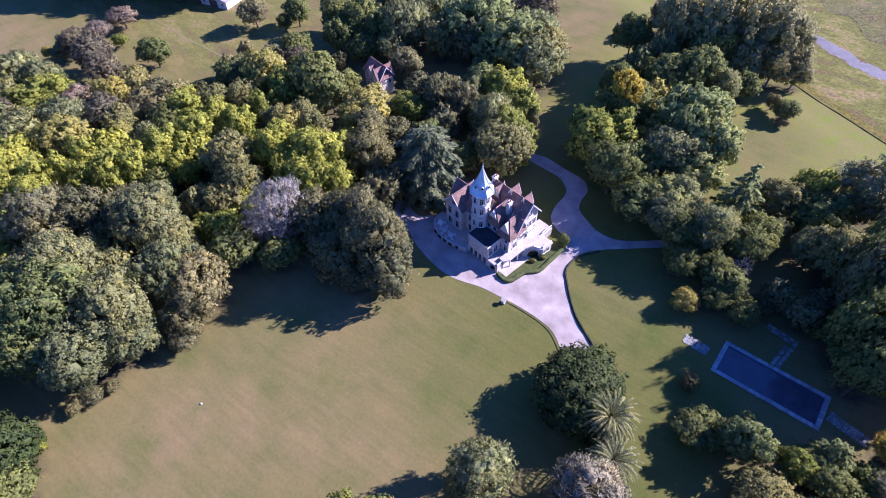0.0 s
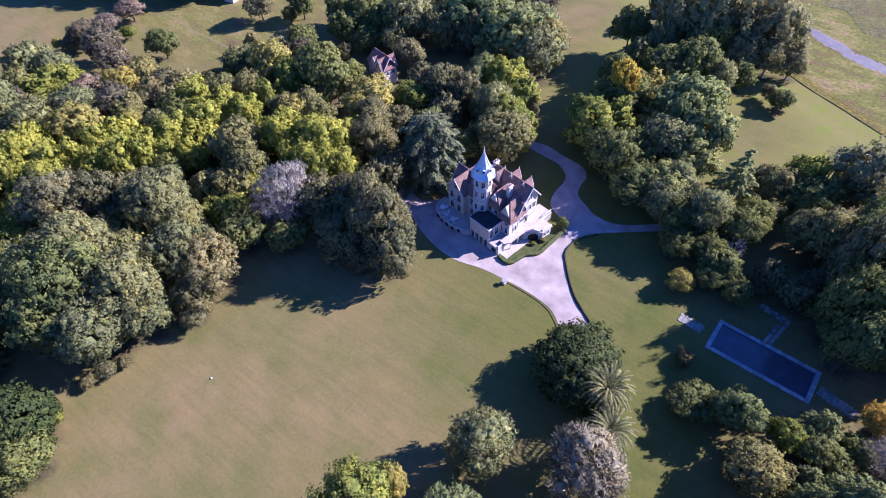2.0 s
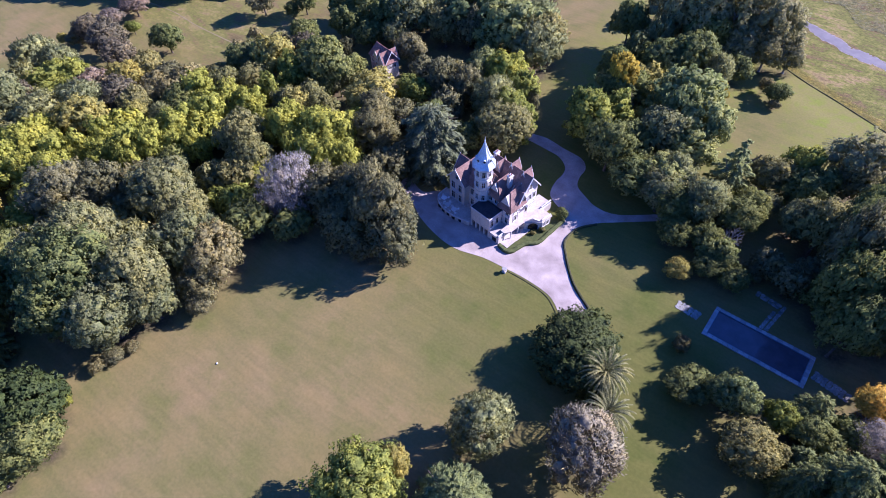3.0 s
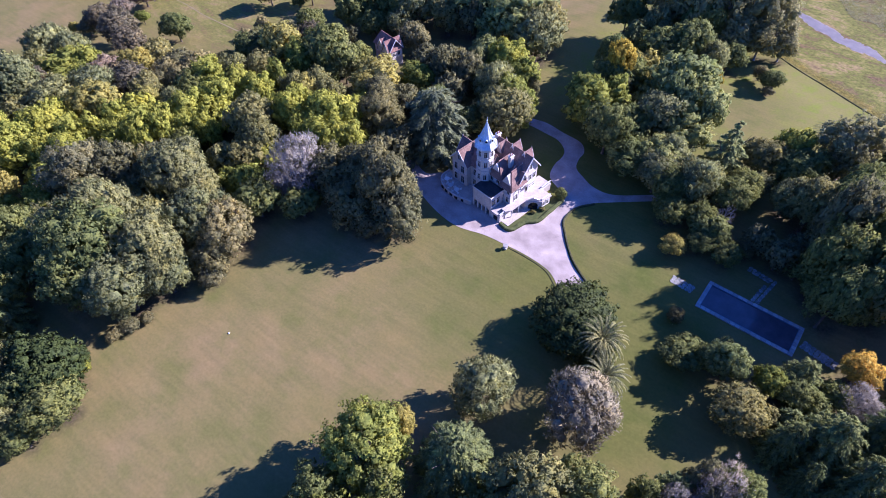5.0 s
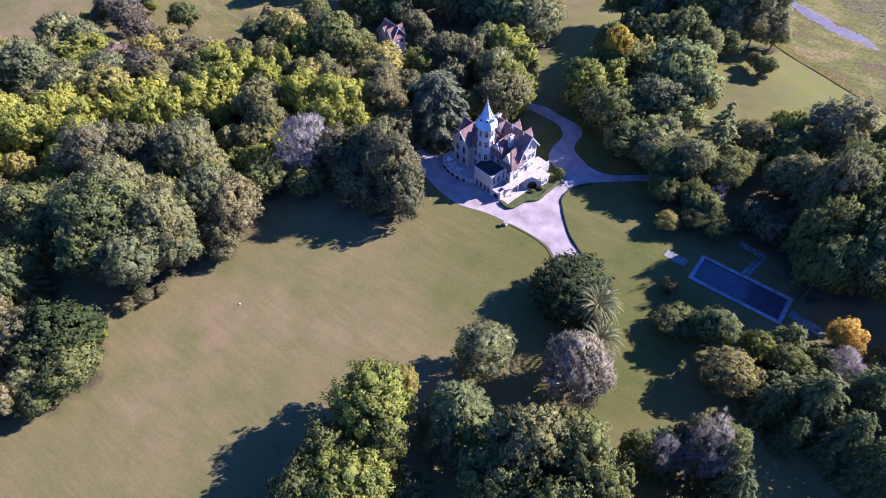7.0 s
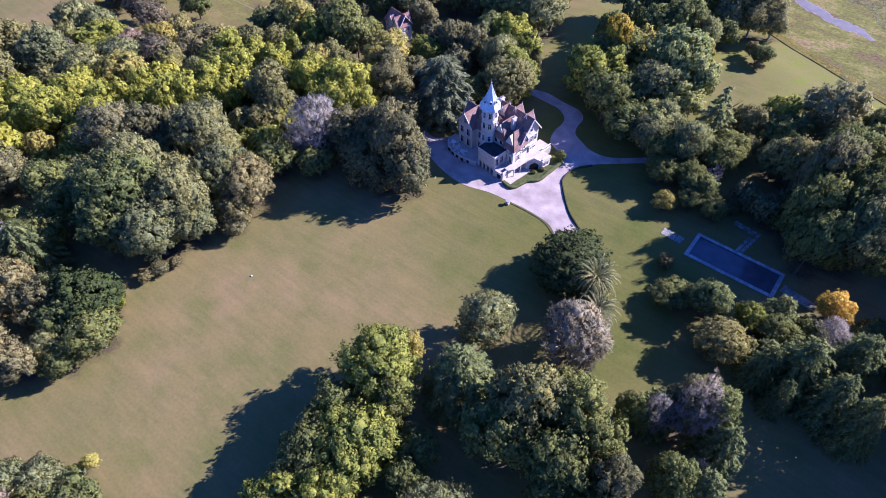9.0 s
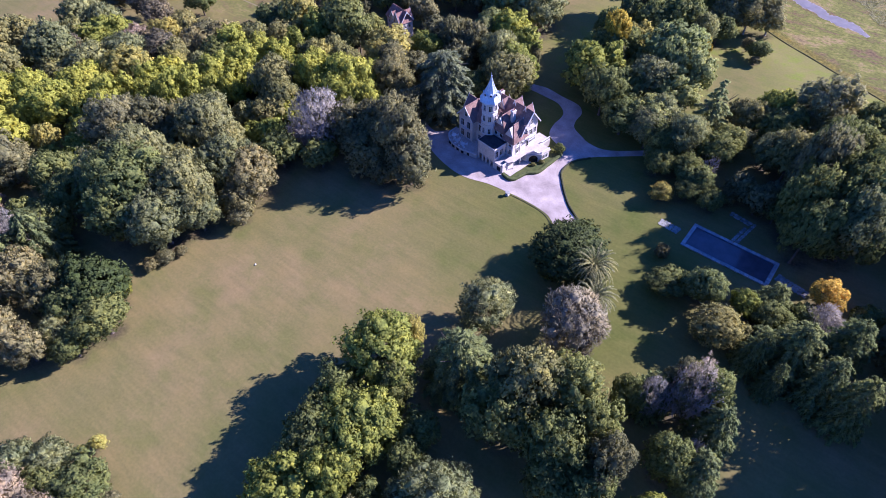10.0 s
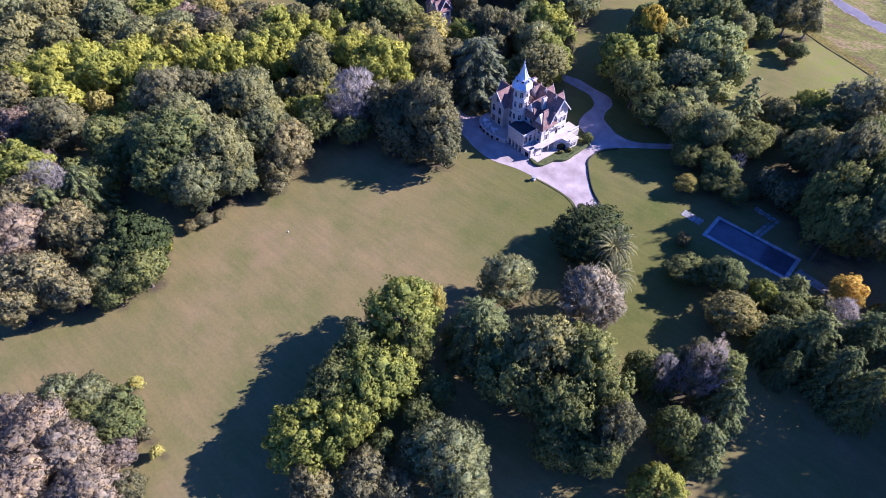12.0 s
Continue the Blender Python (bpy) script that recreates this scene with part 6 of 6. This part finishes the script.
def garden_chair(x, y, z, turn):
    c = tagged(new("garden_chair"), "white painted metal garden chair on the terrace", "chair", "terrace chairs")
    c.matrix_world = pose(x, y, z, 0, 0, turn)
    part("seat", loft(bmesh.new(), [ring(0, 0, 0.44, 0.31, 10), ring(0, 0, 0.48, 0.31, 10)]), WHITE_METAL, c)
    bm = bmesh.new()
    tube(bm, [Vector((0.24 * math.cos(a), 0.26 * math.sin(a), 0.5 + 0.42 * math.sin((a + 1.3) / 2.6 * math.pi))) for a in (-1.3, -0.8, -0.3, 0.3, 0.8, 1.3)], [0.06] * 6, 5)
    part("backrest", bm, WHITE_METAL, c)
    for sx in (-0.18, 0.18):
        for sy in (-0.18, 0.18):
            part("leg", tube(bmesh.new(), [Vector((sx, sy, 0.45)), Vector((sx * 1.25, sy * 1.25, 0))], [0.025, 0.025], 5), WHITE_METAL, c)
    return c


def garden_table(x, y, z):
    t = tagged(new("garden_table"), "round white garden table on the terrace", "table")
    t.location = (x, y, z)
    part("tabletop", loft(bmesh.new(), [ring(0, 0, 0.70, 0.74, 16), ring(0, 0, 0.74, 0.76, 16), ring(0, 0, 0.76, 0.73, 16)]), WHITE_METAL, t)
    part("pedestal", tube(bmesh.new(), [Vector((0, 0, 0)), Vector((0, 0, 0.05)), Vector((0, 0, 0.12)), Vector((0, 0, 0.7))], [0.3, 0.28, 0.07, 0.06], 10), WHITE_METAL, t)
    return t


for u, v in ((-19.6, 0.1), (-17.2, -0.8), (-14.8, -0.9)):
    q = HOUSE @ Vector((u, v, 1.3))
    garden_table(*q)
    for k in range(4):
        a = k * 1.57 + u
        w = q + Vector((1.15 * math.cos(a), 1.15 * math.sin(a), 0))
        garden_chair(w.x, w.y, 1.3, math.degrees(a))


def field_stone(x, y):
    s = part("painted_stone", loft(bmesh.new(), [ring(0, 0, z, r, 10) for z, r in ((0, 0.18), (0.1, 0.22), (0.2, 0.19), (0.26, 0.1))]), WHITE_METAL, None, "", True)
    s.location = (x, y, 0)
    return tagged(s, "small white painted stone lying on the lawn", "stone")


field_stone(-69.8, 9.5)


def urn(x, y):
    u = tagged(new("garden_urn"), "weathered stone urn on a plinth at the lawn's edge", "urn")
    u.location = (x, y, 0)
    part("plinth", box(bmesh.new(), -0.45, 0.45, -0.45, 0.45, 0, 0.5, 0.04), STONE, u)
    part("bowl", loft(bmesh.new(), [ring(0, 0, z, r, 14) for z, r in ((0.5, 0.25), (0.6, 0.18), (0.75, 0.4), (1.0, 0.62), (1.15, 0.66), (1.18, 0.55))]), STONE, u)
    return u


urn(-33.1, 65.3)


def palm(x, y, s, label, tall=1.0):
    global PALM
    if PALM is None:
        PALM = palm_meshes(np.random.default_rng(21))
    p = new("palm_tree")
    p.location, p.scale = (x, y, 0), (s, s, s * tall)
    p.rotation_euler = (0, 0, x)
    new("trunk", PALM[0]).parent = p
    new("crown", PALM[1]).parent = p
    return tagged(p, label, "palm")


PALM = None
palm(-1.5, 50.1, 1.15, "date palm with arching grey-green fronds beside the magnolia", 1.3)
palm(2.2, 43.6, 1.08, "smaller date palm with arching fronds on the lawn", 1.2)
palm(20.3, 144.0, 1.2, "date palm with dark arching fronds at the meadow's edge")


tree("dark", -30.6, 88.6, 2.6, 1.7, shrub=True, label="dark clipped shrub beside the entrance terrace")
tree("olive", -33.6, 79.4, 1.0, 0.7, shrub=True, label="small green shrub in the entrance border")
tree("olive", -32.2, 81.6, 1.1, 0.8, shrub=True, label="small green shrub in the entrance border")


# ---------------------------------------------------------------- cottage and barn
def build_cottage():
    c = tagged(new("cottage"), "faded pink cottage with a steep red tiled roof among trees", "house")
    c.matrix_world = pose(-115.2, 112.6, 0, 0, 0, -14.5)
    c.scale = (0.88, 0.88, 0.88)
    part("wall", box(bmesh.new(), 0, 10.0, 0, 5.6, 0, 7.2, 0.05), PINK_PLASTER, c)
    roof(c, "x", 0, 10.0, 0, 5.6, 7.2, 10.8, 0.4, SLATE, hip0=1.5, boards=(False, True))
    wing(c, "y", -0.5, 2.8, 3.4, 6.6, 7.8, 9.9, "dormer_wall", 5.0)
    roof(c, "y", -0.5, 2.8, 3.4, 6.6, 7.8, 9.9, 0.25, SLATE)
    wing(c, "y", -0.7, 5.6, 6.5, 10.05, 7.2, 10.5, "gable_wall")
    roof(c, "y", -0.7, 5.6, 6.5, 10.05, 7.2, 10.5, 0.35, SLATE)
    for x in (1.6, 5.0, 8.2):
        for z in (1.2, 4.4):
            window(c, x, -0.7 if x > 8 else -0.5 if (x == 5.0 and z > 3) else 0, z, 0.9, 1.4, "f")
    for y in (1.5, 4.0):
        window(c, 10.05, y, 4.4, 0.9, 1.4, "r")
    return c


build_cottage()


def build_barn():
    b = tagged(new("barn"), "long low farm shed with a pale metal roof", "barn")
    b.matrix_world = pose(-206.0, 118.0, 0, 0, 0, 10)
    part("wall", box(bmesh.new(), 0, 13.0, 0, 22.0, 0, 3.2, 0.05), PLASTER, b)
    roof(b, "y", 0, 22.0, 0, 13.0, 3.2, 5.0, 0.5, SHED_ROOF, boards=(False, False))
    part("door", box(bmesh.new(), 4.5, 8.5, -0.08, 0.02, 0, 2.8), TIMBER, b)
    for x in (2.0, 11.0):
        window(b, x, 0, 1.2, 1.0, 1.0, "f")
    return b


build_barn()
